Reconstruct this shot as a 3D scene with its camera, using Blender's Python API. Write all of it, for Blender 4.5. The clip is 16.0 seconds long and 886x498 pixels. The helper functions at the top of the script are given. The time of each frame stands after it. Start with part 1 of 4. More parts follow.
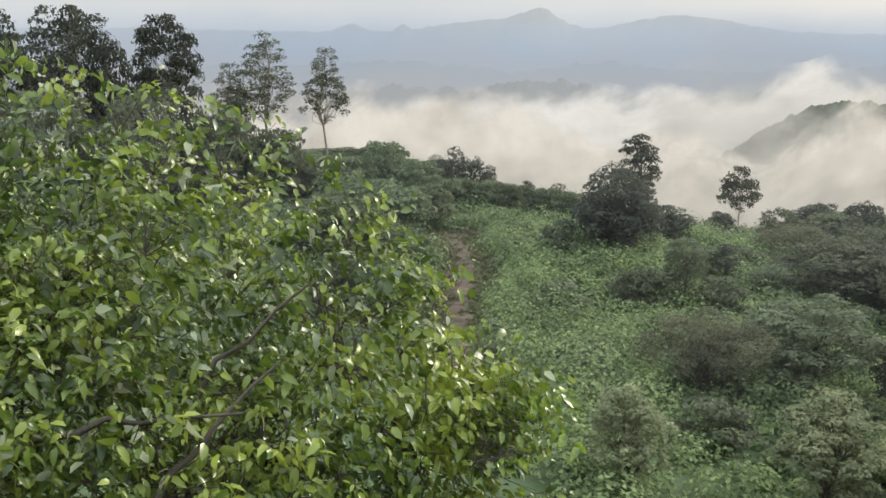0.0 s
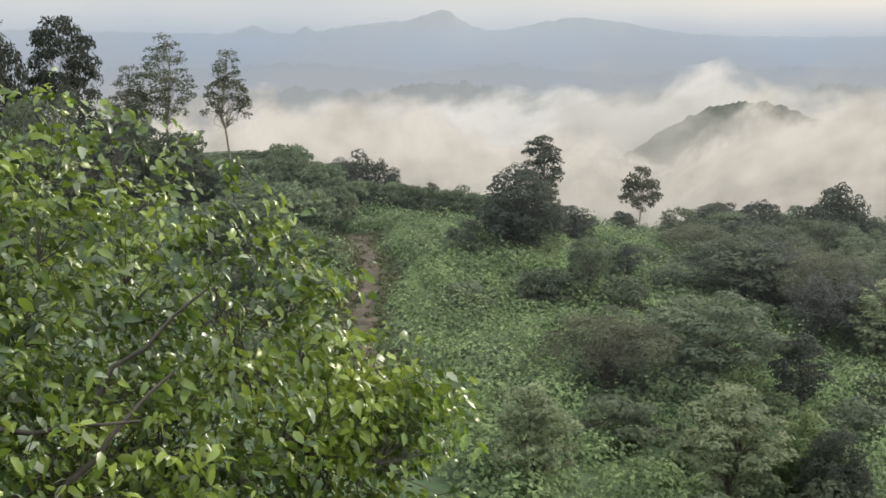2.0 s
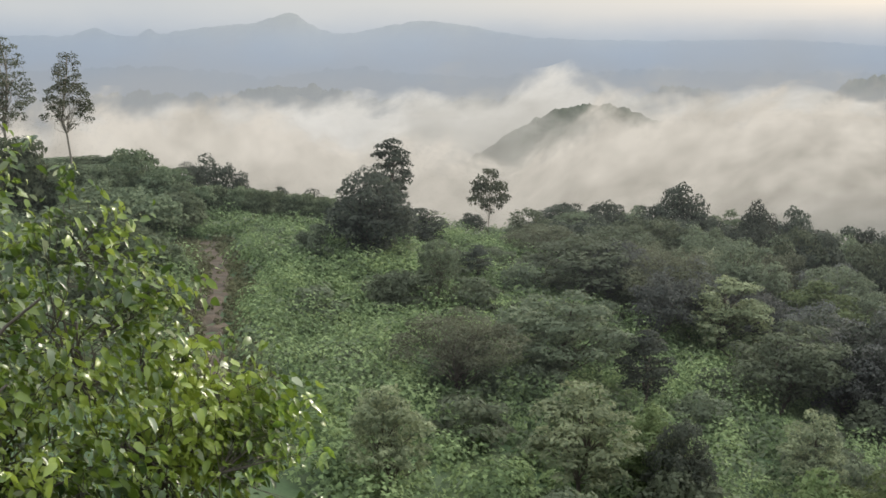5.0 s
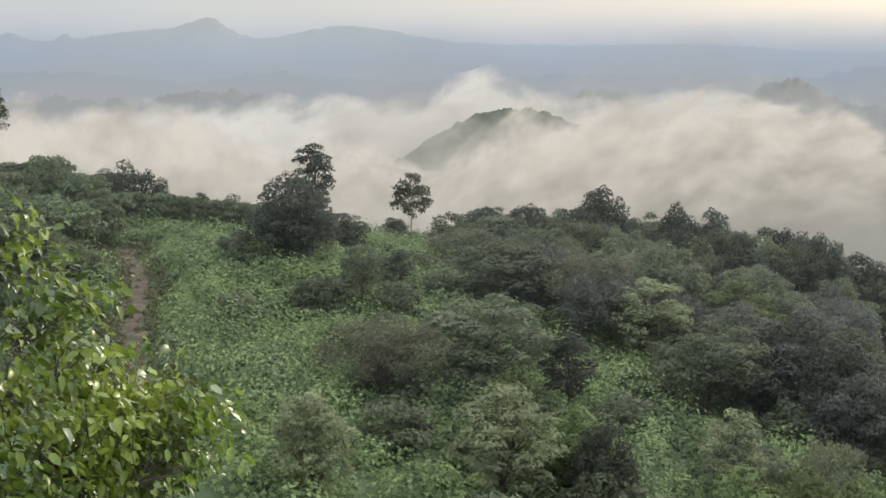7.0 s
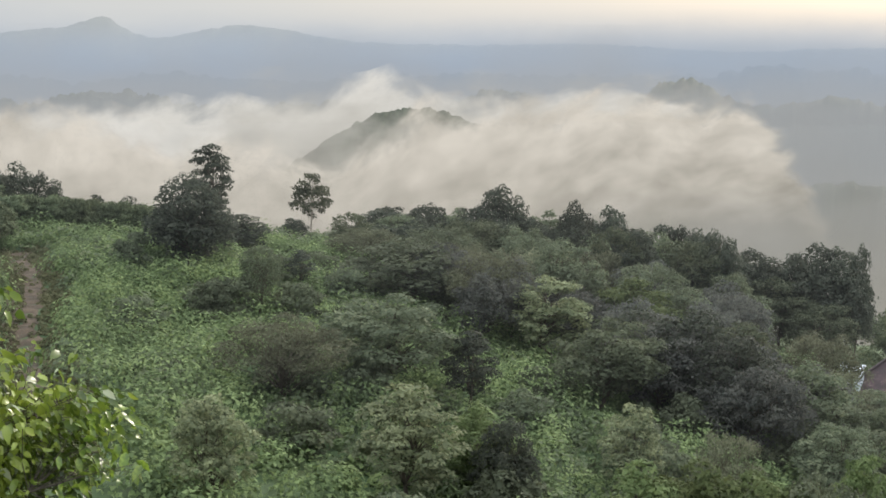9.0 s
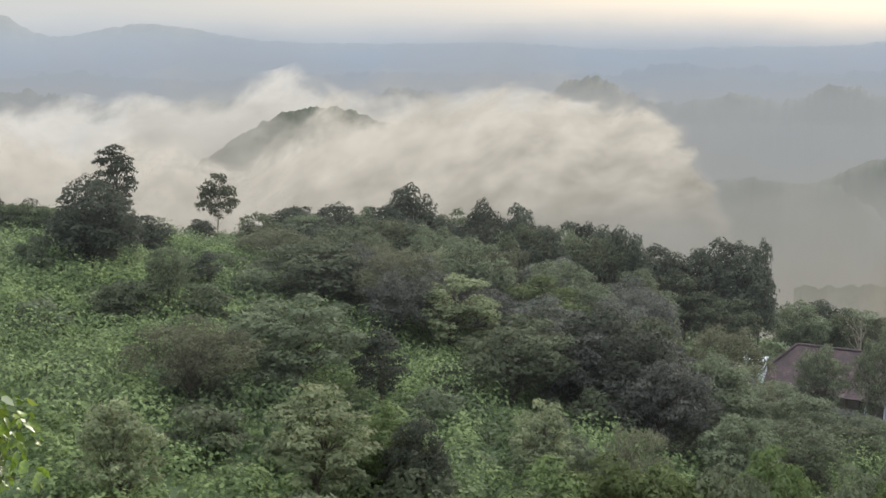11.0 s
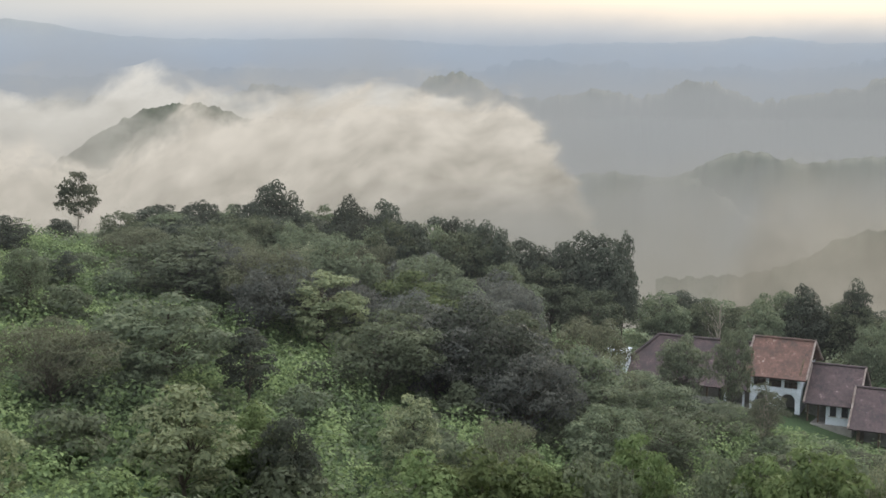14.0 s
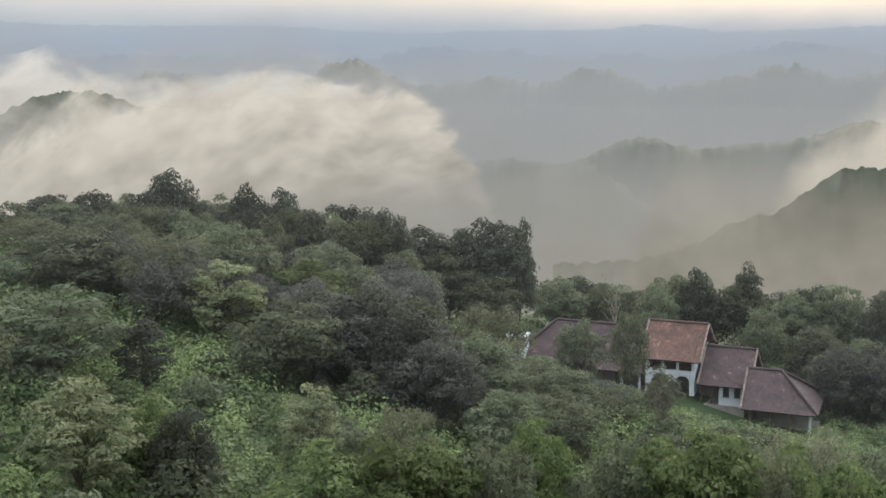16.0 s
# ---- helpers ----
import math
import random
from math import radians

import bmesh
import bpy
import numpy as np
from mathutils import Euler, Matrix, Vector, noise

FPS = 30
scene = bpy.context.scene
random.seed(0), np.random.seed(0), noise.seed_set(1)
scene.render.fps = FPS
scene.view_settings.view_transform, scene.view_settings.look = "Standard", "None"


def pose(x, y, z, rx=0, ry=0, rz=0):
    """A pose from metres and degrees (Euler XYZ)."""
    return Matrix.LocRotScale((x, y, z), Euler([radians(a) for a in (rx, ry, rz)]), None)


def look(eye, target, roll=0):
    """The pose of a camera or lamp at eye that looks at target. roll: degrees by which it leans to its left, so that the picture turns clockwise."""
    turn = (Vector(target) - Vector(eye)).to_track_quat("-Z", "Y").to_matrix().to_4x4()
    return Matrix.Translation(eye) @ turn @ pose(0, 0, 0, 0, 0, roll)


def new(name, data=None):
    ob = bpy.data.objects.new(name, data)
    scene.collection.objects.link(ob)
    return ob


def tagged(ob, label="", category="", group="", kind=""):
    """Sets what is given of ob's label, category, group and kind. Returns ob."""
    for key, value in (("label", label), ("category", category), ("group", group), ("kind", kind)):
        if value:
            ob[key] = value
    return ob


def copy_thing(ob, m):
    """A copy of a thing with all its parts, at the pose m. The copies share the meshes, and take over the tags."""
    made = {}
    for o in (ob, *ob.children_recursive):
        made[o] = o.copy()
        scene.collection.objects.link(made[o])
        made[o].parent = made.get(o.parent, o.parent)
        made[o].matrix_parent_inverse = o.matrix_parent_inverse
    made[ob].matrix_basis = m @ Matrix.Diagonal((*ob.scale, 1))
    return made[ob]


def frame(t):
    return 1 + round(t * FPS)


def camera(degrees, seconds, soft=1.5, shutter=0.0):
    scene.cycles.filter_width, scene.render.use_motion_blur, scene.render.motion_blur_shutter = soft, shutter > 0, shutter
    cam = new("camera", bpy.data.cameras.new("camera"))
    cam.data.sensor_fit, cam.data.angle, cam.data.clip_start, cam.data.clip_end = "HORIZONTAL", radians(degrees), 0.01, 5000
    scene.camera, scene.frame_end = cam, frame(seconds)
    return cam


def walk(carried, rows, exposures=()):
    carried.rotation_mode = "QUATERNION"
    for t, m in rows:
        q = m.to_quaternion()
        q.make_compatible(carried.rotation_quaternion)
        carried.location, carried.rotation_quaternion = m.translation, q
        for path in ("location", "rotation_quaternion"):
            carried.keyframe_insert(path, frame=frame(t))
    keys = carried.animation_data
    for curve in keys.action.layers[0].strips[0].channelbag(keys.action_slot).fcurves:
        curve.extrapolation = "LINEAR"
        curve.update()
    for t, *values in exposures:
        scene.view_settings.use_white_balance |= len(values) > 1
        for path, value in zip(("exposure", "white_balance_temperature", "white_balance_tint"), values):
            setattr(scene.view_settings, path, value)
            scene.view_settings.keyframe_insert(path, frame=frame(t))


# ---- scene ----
# The camera stands on a hilltop and turns to the right, swinging a little about the axis it is held at.
cam = camera(37.52, 16.0, soft=1.6)
E = 36.0        # height of the eye over the house's ground, metres
REACH = 0.38    # the camera's distance from the axis it turns about
ROWS = [  # seconds, yaw, pitch, roll
    (0, 0.00, -9.00, -0.00),
    (0.5, -1.06, -9.08, 0.10),
    (1, -1.79, -9.02, 0.20),
    (1.5, -2.89, -8.98, 0.07),
    (2, -4.21, -8.91, 0.02),
    (2.5, -5.60, -8.83, -0.16),
    (3, -6.91, -8.60, -0.16),
    (3.5, -7.74, -8.49, -0.13),
    (4, -8.81, -8.60, -0.12),
    (6.5, -13.34, -8.67, -0.03),
    (7, -14.24, -8.57, 0.00),
    (7.5, -15.30, -8.55, 0.12),
    (8, -16.32, -8.51, 0.08),
    (8.5, -17.34, -8.45, -0.09),
    (9, -18.64, -8.58, -0.04),
    (11.5, -23.52, -8.67, 0.09),
    (12, -24.37, -8.77, 0.11),
    (12.5, -25.32, -8.85, 0.03),
    (13, -26.38, -8.82, 0.05),
    (13.5, -27.46, -8.86, -0.07),
    (14, -28.56, -8.82, -0.03),
    (14.5, -29.80, -8.94, -0.08),
    (15, -30.95, -9.01, -0.05),
    (15.5, -31.99, -9.18, -0.03),
    (16, -33.04, -9.36, -0.15),
]
walk(cam, [(t, pose(-REACH * math.sin(radians(yaw)), REACH * (math.cos(radians(yaw)) - 1), E, 90 + pitch, roll, yaw)) for t, yaw, pitch, roll in ROWS],
     exposures=[(0.0, 0.12), (2.0, 0.04), (4.0, -0.05), (16.0, -0.05)])

# ---- light: hazy morning, a veiled low sun ahead to the right ----
SUN_AZ, SUN_EL = 48.0, 20.0
world = bpy.data.worlds.new("world")
scene.world = world
world.use_nodes = True
wn, wl = world.node_tree.nodes, world.node_tree.links
wn.clear()
sky = wn.new("ShaderNodeTexSky")
sky.sky_type = "NISHITA"
sky.sun_disc = False
sky.sun_elevation, sky.sun_rotation = radians(SUN_EL), radians(SUN_AZ)
sky.dust_density = 4.0
bg_sky, bg_cloud, add_bg, out_w = wn.new("ShaderNodeBackground"), wn.new("ShaderNodeBackground"), wn.new("ShaderNodeAddShader"), wn.new("ShaderNodeOutputWorld")
bg_sky.inputs["Strength"].default_value = 0.05
wl.new(sky.outputs[0], bg_sky.inputs["Color"])
# thin high cloud over the whole sky
tc, mp, nz, ramp = wn.new("ShaderNodeTexCoord"), wn.new("ShaderNodeMapping"), wn.new("ShaderNodeTexNoise"), wn.new("ShaderNodeValToRGB")
mp.inputs["Scale"].default_value = (1.0, 1.0, 7.0)
nz.inputs["Scale"].default_value = 2.2
nz.inputs["Detail"].default_value = 5.0
ramp.color_ramp.elements[0].position, ramp.color_ramp.elements[1].position = 0.3, 0.75
ramp.color_ramp.elements[0].color, ramp.color_ramp.elements[1].color = (0.57, 0.625, 0.66, 1), (0.68, 0.70, 0.70, 1)
wl.new(tc.outputs["Generated"], mp.inputs["Vector"])
wl.new(mp.outputs[0], nz.inputs["Vector"])
wl.new(nz.outputs["Fac"], ramp.inputs[0])
wl.new(ramp.outputs[0], bg_cloud.inputs["Color"])
# a clouded sky is brightest overhead
sep, lift = wn.new("ShaderNodeSeparateXYZ"), wn.new("ShaderNodeMapRange")
wl.new(tc.outputs["Generated"], sep.inputs[0])
wl.new(sep.outputs["Z"], lift.inputs["Value"])
lift.inputs["From Min"].default_value, lift.inputs["From Max"].default_value = 0.05, 0.9
lift.inputs["To Min"].default_value, lift.inputs["To Max"].default_value = 0.82, 3.5
wl.new(lift.outputs[0], bg_cloud.inputs["Strength"])
wl.new(bg_sky.outputs[0], add_bg.inputs[0])
wl.new(bg_cloud.outputs[0], add_bg.inputs[1])
wl.new(add_bg.outputs[0], out_w.inputs["Surface"])

sun_data = bpy.data.lights.new("sun", "SUN")
sun_data.energy, sun_data.angle, sun_data.color = 2.7, radians(14), (1.0, 0.93, 0.80)
sun = new("sun", sun_data)
sx, sy = math.sin(radians(SUN_AZ)) * math.cos(radians(SUN_EL)), math.cos(radians(SUN_AZ)) * math.cos(radians(SUN_EL))
sun.matrix_basis = look((300 * sx, 300 * sy, E + 300 * math.sin(radians(SUN_EL))), (0, 0, E))

# ---- materials ----


def node_mat(name):
    m = bpy.data.materials.new(name)
    m.use_nodes = True
    m.node_tree.nodes.clear()
    return m, m.node_tree.nodes, m.node_tree.links


def ramp_node(n, stops):
    r = n.new("ShaderNodeValToRGB")
    cr = r.color_ramp
    while len(cr.elements) < len(stops):
        cr.elements.new(0.5)
    for e, (p, c) in zip(cr.elements, stops):
        e.position, e.color = p, (*c, 1)
    return r


def noise_node(n, l, scale, detail=3.0, coord="Object", rough=0.55, stretch=None):
    t = n.new("ShaderNodeTexCoord")
    z = n.new("ShaderNodeTexNoise")
    z.inputs["Scale"].default_value, z.inputs["Detail"].default_value, z.inputs["Roughness"].default_value = scale, detail, rough
    if stretch:
        p = n.new("ShaderNodeMapping")
        p.inputs["Scale"].default_value = stretch
        l.new(t.outputs[coord], p.inputs["Vector"])
        l.new(p.outputs[0], z.inputs["Vector"])
    else:
        l.new(t.outputs[coord], z.inputs["Vector"])
    return z


def leaf_mat(name, dark, mid, light, patch=0.5, thin=0.3, gloss=0.45, spec=0.35, spread=0.3, contrast=1.3):
    """Foliage: colour varies leaf by leaf, plant by plant and in soft patches; some light passes through."""
    m, n, l = node_mat(name)
    g = n.new("ShaderNodeNewGeometry")
    oi = n.new("ShaderNodeObjectInfo")
    z = noise_node(n, l, patch, 3.0)
    a = n.new("ShaderNodeMath")
    a.operation = "MULTIPLY_ADD"
    l.new(g.outputs["Random Per Island"], a.inputs[0])
    a.inputs[1].default_value = 0.28
    l.new(z.outputs["Fac"], a.inputs[2])
    b = n.new("ShaderNodeMath")
    b.operation = "SUBTRACT"
    l.new(a.outputs[0], b.inputs[0])
    b.inputs[1].default_value = 0.14
    c = n.new("ShaderNodeMapRange")
    c.inputs["From Min"].default_value, c.inputs["From Max"].default_value = 0.5 - 0.5 / contrast, 0.5 + 0.5 / contrast
    l.new(b.outputs[0], c.inputs["Value"])
    r = ramp_node(n, [(0.22, dark), (0.5, mid), (0.82, light)])
    l.new(c.outputs[0], r.inputs[0])
    h = n.new("ShaderNodeHueSaturation")
    vv = n.new("ShaderNodeMapRange")
    vv.inputs["To Min"].default_value, vv.inputs["To Max"].default_value = 1 - spread, 1 + spread
    l.new(oi.outputs["Random"], vv.inputs["Value"])
    l.new(vv.outputs[0], h.inputs["Value"])
    hh = n.new("ShaderNodeMapRange")
    hh.inputs["To Min"].default_value, hh.inputs["To Max"].default_value = 0.5 - 0.035 * spread, 0.5 + 0.045 * spread
    l.new(oi.outputs["Random"], hh.inputs["Value"])
    l.new(hh.outputs[0], h.inputs["Hue"])
    l.new(r.outputs[0], h.inputs["Color"])
    p = n.new("ShaderNodeBsdfPrincipled")
    p.inputs["Roughness"].default_value = gloss
    p.inputs["Specular IOR Level"].default_value = spec
    l.new(h.outputs[0], p.inputs["Base Color"])
    t = n.new("ShaderNodeBsdfTranslucent")
    l.new(h.outputs[0], t.inputs["Color"])
    x = n.new("ShaderNodeMixShader")
    x.inputs[0].default_value = thin
    l.new(p.outputs[0], x.inputs[1])
    l.new(t.outputs[0], x.inputs[2])
    o = n.new("ShaderNodeOutputMaterial")
    l.new(x.outputs[0], o.inputs["Surface"])
    return m


def rough_mat(name, stops, scale=3.0, detail=6.0, rough=0.9, bump=0.4, fine=None, stretch=None):
    """A matt surface coloured by noise at two scales, with relief."""
    m, n, l = node_mat(name)
    z = noise_node(n, l, scale, detail, stretch=stretch)
    f = noise_node(n, l, fine or scale * 9, 4.0, stretch=stretch)
    a = n.new("ShaderNodeMath")
    a.operation = "MULTIPLY_ADD"
    l.new(f.outputs["Fac"], a.inputs[0])
    a.inputs[1].default_value = 0.5
    l.new(z.outputs["Fac"], a.inputs[2])
    b = n.new("ShaderNodeMath")
    b.operation = "SUBTRACT"
    l.new(a.outputs[0], b.inputs[0])
    b.inputs[1].default_value = 0.25
    r = ramp_node(n, stops)
    l.new(b.outputs[0], r.inputs[0])
    p = n.new("ShaderNodeBsdfPrincipled")
    p.inputs["Roughness"].default_value = rough
    p.inputs["Specular IOR Level"].default_value = 0.25
    l.new(r.outputs[0], p.inputs["Base Color"])
    u = n.new("ShaderNodeBump")
    u.inputs["Strength"].default_value = bump
    u.inputs["Distance"].default_value = 0.05
    l.new(b.outputs[0], u.inputs["Height"])
    l.new(u.outputs[0], p.inputs["Normal"])
    o = n.new("ShaderNodeOutputMaterial")
    l.new(p.outputs[0], o.inputs["Surface"])
    return m


def tile_mat(name, stops):
    """Old clay roof tiles: courses in relief, colour from tile to tile, dark weathering."""
    m, n, l = node_mat(name)
    t = n.new("ShaderNodeUVMap")
    br = n.new("ShaderNodeTexBrick")
    br.offset = 0.5
    br.inputs["Scale"].default_value = 1.0
    br.inputs["Brick Width"].default_value, br.inputs["Row Height"].default_value = 0.24, 0.30
    br.inputs["Mortar Size"].default_value = 0.02
    br.inputs["Color1"].default_value, br.inputs["Color2"].default_value, br.inputs["Mortar"].default_value = (0.1, 0.1, 0.1, 1), (0.9, 0.9, 0.9, 1), (0, 0, 0, 1)
    l.new(t.outputs[0], br.inputs["Vector"])
    z = noise_node(n, l, 0.9, 6.0)
    a = n.new("ShaderNodeMath")
    a.operation = "MULTIPLY_ADD"
    l.new(br.outputs["Color"], a.inputs[0])
    a.inputs[1].default_value = 0.35
    l.new(z.outputs["Fac"], a.inputs[2])
    r = ramp_node(n, stops)
    l.new(a.outputs[0], r.inputs[0])
    p = n.new("ShaderNodeBsdfPrincipled")
    p.inputs["Roughness"].default_value = 0.85
    l.new(r.outputs[0], p.inputs["Base Color"])
    u = n.new("ShaderNodeBump")
    u.inputs["Strength"].default_value, u.inputs["Distance"].default_value = 0.8, 0.05
    l.new(br.outputs["Fac"], u.inputs["Height"])
    u.invert = True
    l.new(u.outputs[0], p.inputs["Normal"])
    o = n.new("ShaderNodeOutputMaterial")
    l.new(p.outputs[0], o.inputs["Surface"])
    return m


def glowing_mist_mat(name, low, high, alpha, scale=(0.25, 1.0), detail=6.0, edge=0.35, ragged=0.6, seed=0.0, floor_fade=0.25, glow=1.0, tone=(0.42, 0.85), lean=0.45, billow=1.0, tilt=8.0):
    """Drifting mist far away, as a soft sheet that glows by itself: thick below, ragged and torn along its top. Its
    light and shade are put into the colours low and high. UV is degrees along and 0 to 1 up.
    """
    m, n, l = node_mat(name)
    t = n.new("ShaderNodeUVMap")
    sp = n.new("ShaderNodeSeparateXYZ")
    l.new(t.outputs[0], sp.inputs[0])
    slant = n.new("ShaderNodeMapping")
    slant.inputs["Scale"].default_value = (1, 11, 1)
    slant.inputs["Rotation"].default_value = (0, 0, radians(-tilt))
    l.new(t.outputs[0], slant.inputs["Vector"])
    mp2 = n.new("ShaderNodeMapping")
    mp2.inputs["Scale"].default_value = (scale[0], scale[1] * 0.2, 1)
    mp2.inputs["Location"].default_value = (seed, seed * 0.7, 0)
    l.new(slant.outputs[0], mp2.inputs["Vector"])
    z = n.new("ShaderNodeTexNoise")
    z.inputs["Scale"].default_value, z.inputs["Detail"].default_value, z.inputs["Roughness"].default_value = 1.6, detail, 0.52
    z.inputs["Distortion"].default_value = 0.15
    l.new(mp2.outputs[0], z.inputs["Vector"])
    # 1 - v + ragged * (noise - 0.5)
    a = n.new("ShaderNodeMath")
    a.operation = "MULTIPLY_ADD"
    l.new(z.outputs["Fac"], a.inputs[0])
    a.inputs[1].default_value = ragged
    a.inputs[2].default_value = 1.0 - 0.5 * ragged
    s = n.new("ShaderNodeMath")
    s.operation = "SUBTRACT"
    l.new(a.outputs[0], s.inputs[0])
    l.new(sp.outputs["Y"], s.inputs[1])
    e = n.new("ShaderNodeMapRange")
    e.interpolation_type = "SMOOTHSTEP"
    e.inputs["From Min"].default_value, e.inputs["From Max"].default_value = 0.0, edge
    # thins out again towards its foot
    b = n.new("ShaderNodeMapRange")
    b.interpolation_type = "SMOOTHSTEP"
    b.inputs["From Min"].default_value, b.inputs["From Max"].default_value = 0.0, max(floor_fade, 0.001)
    l.new(sp.outputs["Y"], b.inputs["Value"])
    k = n.new("ShaderNodeMath")
    k.operation = "MULTIPLY"
    l.new(e.outputs[0], k.inputs[0])
    l.new(b.outputs[0], k.inputs[1])
    # soft ends
    q = n.new("ShaderNodeVertexColor")
    q.layer_name = "ends"
    thin = n.new("ShaderNodeMath")
    thin.operation = "MULTIPLY_ADD"
    l.new(q.outputs["Color"], thin.inputs[0])
    thin.inputs[1].default_value, thin.inputs[2].default_value = 1.3, -1.3
    torn = n.new("ShaderNodeMath")
    torn.operation = "ADD"
    l.new(s.outputs[0], torn.inputs[0])
    l.new(thin.outputs[0], torn.inputs[1])
    l.new(torn.outputs[0], e.inputs["Value"])
    k2 = n.new("ShaderNodeMath")
    k2.operation = "MULTIPLY"
    l.new(k.outputs[0], k2.inputs[0])
    k2.inputs[1].default_value = alpha
    # painted light and shade: noise billows, brighter towards the top
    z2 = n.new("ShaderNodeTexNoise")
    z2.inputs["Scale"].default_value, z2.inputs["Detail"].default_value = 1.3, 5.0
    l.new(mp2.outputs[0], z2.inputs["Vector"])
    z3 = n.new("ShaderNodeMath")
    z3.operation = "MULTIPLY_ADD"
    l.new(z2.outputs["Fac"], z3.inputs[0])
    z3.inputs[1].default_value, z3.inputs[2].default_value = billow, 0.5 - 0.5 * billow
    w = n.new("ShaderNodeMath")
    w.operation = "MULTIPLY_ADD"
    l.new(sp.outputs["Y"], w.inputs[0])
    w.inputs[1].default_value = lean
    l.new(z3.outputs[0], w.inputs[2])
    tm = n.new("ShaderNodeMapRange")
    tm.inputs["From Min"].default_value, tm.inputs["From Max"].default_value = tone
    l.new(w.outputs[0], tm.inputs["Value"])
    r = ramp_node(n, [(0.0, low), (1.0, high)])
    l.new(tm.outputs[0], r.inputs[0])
    # the sheet emits its colour; neither sun nor sky lights it
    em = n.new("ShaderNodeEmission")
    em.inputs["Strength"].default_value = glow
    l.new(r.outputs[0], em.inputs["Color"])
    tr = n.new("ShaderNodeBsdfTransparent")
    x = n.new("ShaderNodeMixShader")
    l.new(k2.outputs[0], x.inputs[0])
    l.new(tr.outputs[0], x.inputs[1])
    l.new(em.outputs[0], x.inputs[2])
    o = n.new("ShaderNodeOutputMaterial")
    l.new(x.outputs[0], o.inputs["Surface"])
    return m


def plain_mat(name, colour, rough=0.8):
    return rough_mat(name, [(0.3, tuple(0.8 * c for c in colour)), (0.7, colour)], scale=1.5, rough=rough, bump=0.1)


M_EARTH = rough_mat("earth", [(0.2, (0.030, 0.045, 0.020)), (0.5, (0.045, 0.075, 0.030)), (0.8, (0.08, 0.10, 0.045))], scale=0.35, fine=4.0)
M_SOIL = rough_mat("red_soil", [(0.3, (0.034, 0.027, 0.018)), (0.5, (0.066, 0.047, 0.032)), (0.75, (0.11, 0.080, 0.054))], scale=0.9, fine=7.0, bump=0.8)
M_WOODS = rough_mat("far_woods", [(0.25, (0.012, 0.022, 0.012)), (0.5, (0.025, 0.04, 0.022)), (0.8, (0.045, 0.06, 0.035))], scale=0.02, fine=0.09)
M_BARK = rough_mat("bark", [(0.2, (0.035, 0.028, 0.022)), (0.6, (0.09, 0.075, 0.06)), (0.85, (0.16, 0.14, 0.115))], scale=4.0, stretch=(1, 1, 0.25))
M_PALE_BARK = rough_mat("pale_bark", [(0.2, (0.14, 0.12, 0.10)), (0.6, (0.26, 0.23, 0.19)), (0.85, (0.36, 0.33, 0.29))], scale=3.0, stretch=(1, 1, 0.25))
L_NEAR = leaf_mat("near_leaf", (0.042, 0.074, 0.017), (0.128, 0.192, 0.025), (0.31, 0.385, 0.065), patch=1.6, thin=0.36, gloss=0.30, spec=0.55, spread=0.12, contrast=1.7)
L_NEAR_PALE = leaf_mat("near_leaf_underside", (0.24, 0.29, 0.16), (0.40, 0.46, 0.28), (0.60, 0.62, 0.42), patch=2.0, thin=0.3, gloss=0.35, spec=0.5)
L_DARK = leaf_mat("dark_leaf", (0.045, 0.049, 0.038), (0.067, 0.075, 0.058), (0.106, 0.113, 0.085), thin=0.4, gloss=0.75, spec=0.1)
L_TALL = leaf_mat("tall_leaf", (0.052, 0.056, 0.040), (0.081, 0.086, 0.060), (0.122, 0.124, 0.085), thin=0.5, gloss=0.7, spec=0.1)
L_MID = leaf_mat("mid_leaf", (0.072, 0.083, 0.054), (0.115, 0.132, 0.086), (0.185, 0.202, 0.128), thin=0.42, gloss=0.75, spec=0.1)
L_OLIVE = leaf_mat("olive_leaf", (0.094, 0.099, 0.066), (0.152, 0.162, 0.105), (0.240, 0.246, 0.164), thin=0.42, gloss=0.75, spec=0.1)
L_GREY = leaf_mat("grey_leaf", (0.106, 0.120, 0.072), (0.186, 0.209, 0.122), (0.316, 0.335, 0.196), thin=0.42, gloss=0.75, spec=0.1, spread=0.12)
L_PURPLE = leaf_mat("dusky_leaf", (0.068, 0.072, 0.067), (0.106, 0.109, 0.097), (0.167, 0.167, 0.145), thin=0.4, gloss=0.75, spec=0.1)
L_BRIGHT = leaf_mat("bright_leaf", (0.064, 0.085, 0.041), (0.116, 0.151, 0.063), (0.190, 0.229, 0.106), thin=0.42, gloss=0.75, spec=0.1)
L_UNDER = leaf_mat("undergrowth_leaf", (0.077, 0.103, 0.050), (0.141, 0.186, 0.084), (0.235, 0.291, 0.132), patch=0.42, thin=0.35, gloss=0.8, spec=0.1, contrast=1.9)
L_SCRUB = leaf_mat("scrub_leaf", (0.076, 0.092, 0.058), (0.123, 0.147, 0.087), (0.205, 0.228, 0.135), patch=0.2, thin=0.4, gloss=0.8, spec=0.1)
L_DRY = leaf_mat("verge_leaf", (0.080, 0.085, 0.046), (0.140, 0.145, 0.076), (0.22, 0.21, 0.12), patch=0.4, gloss=0.8, spec=0.1)

# ---- geometry helpers ----
RNG = np.random.default_rng(7)


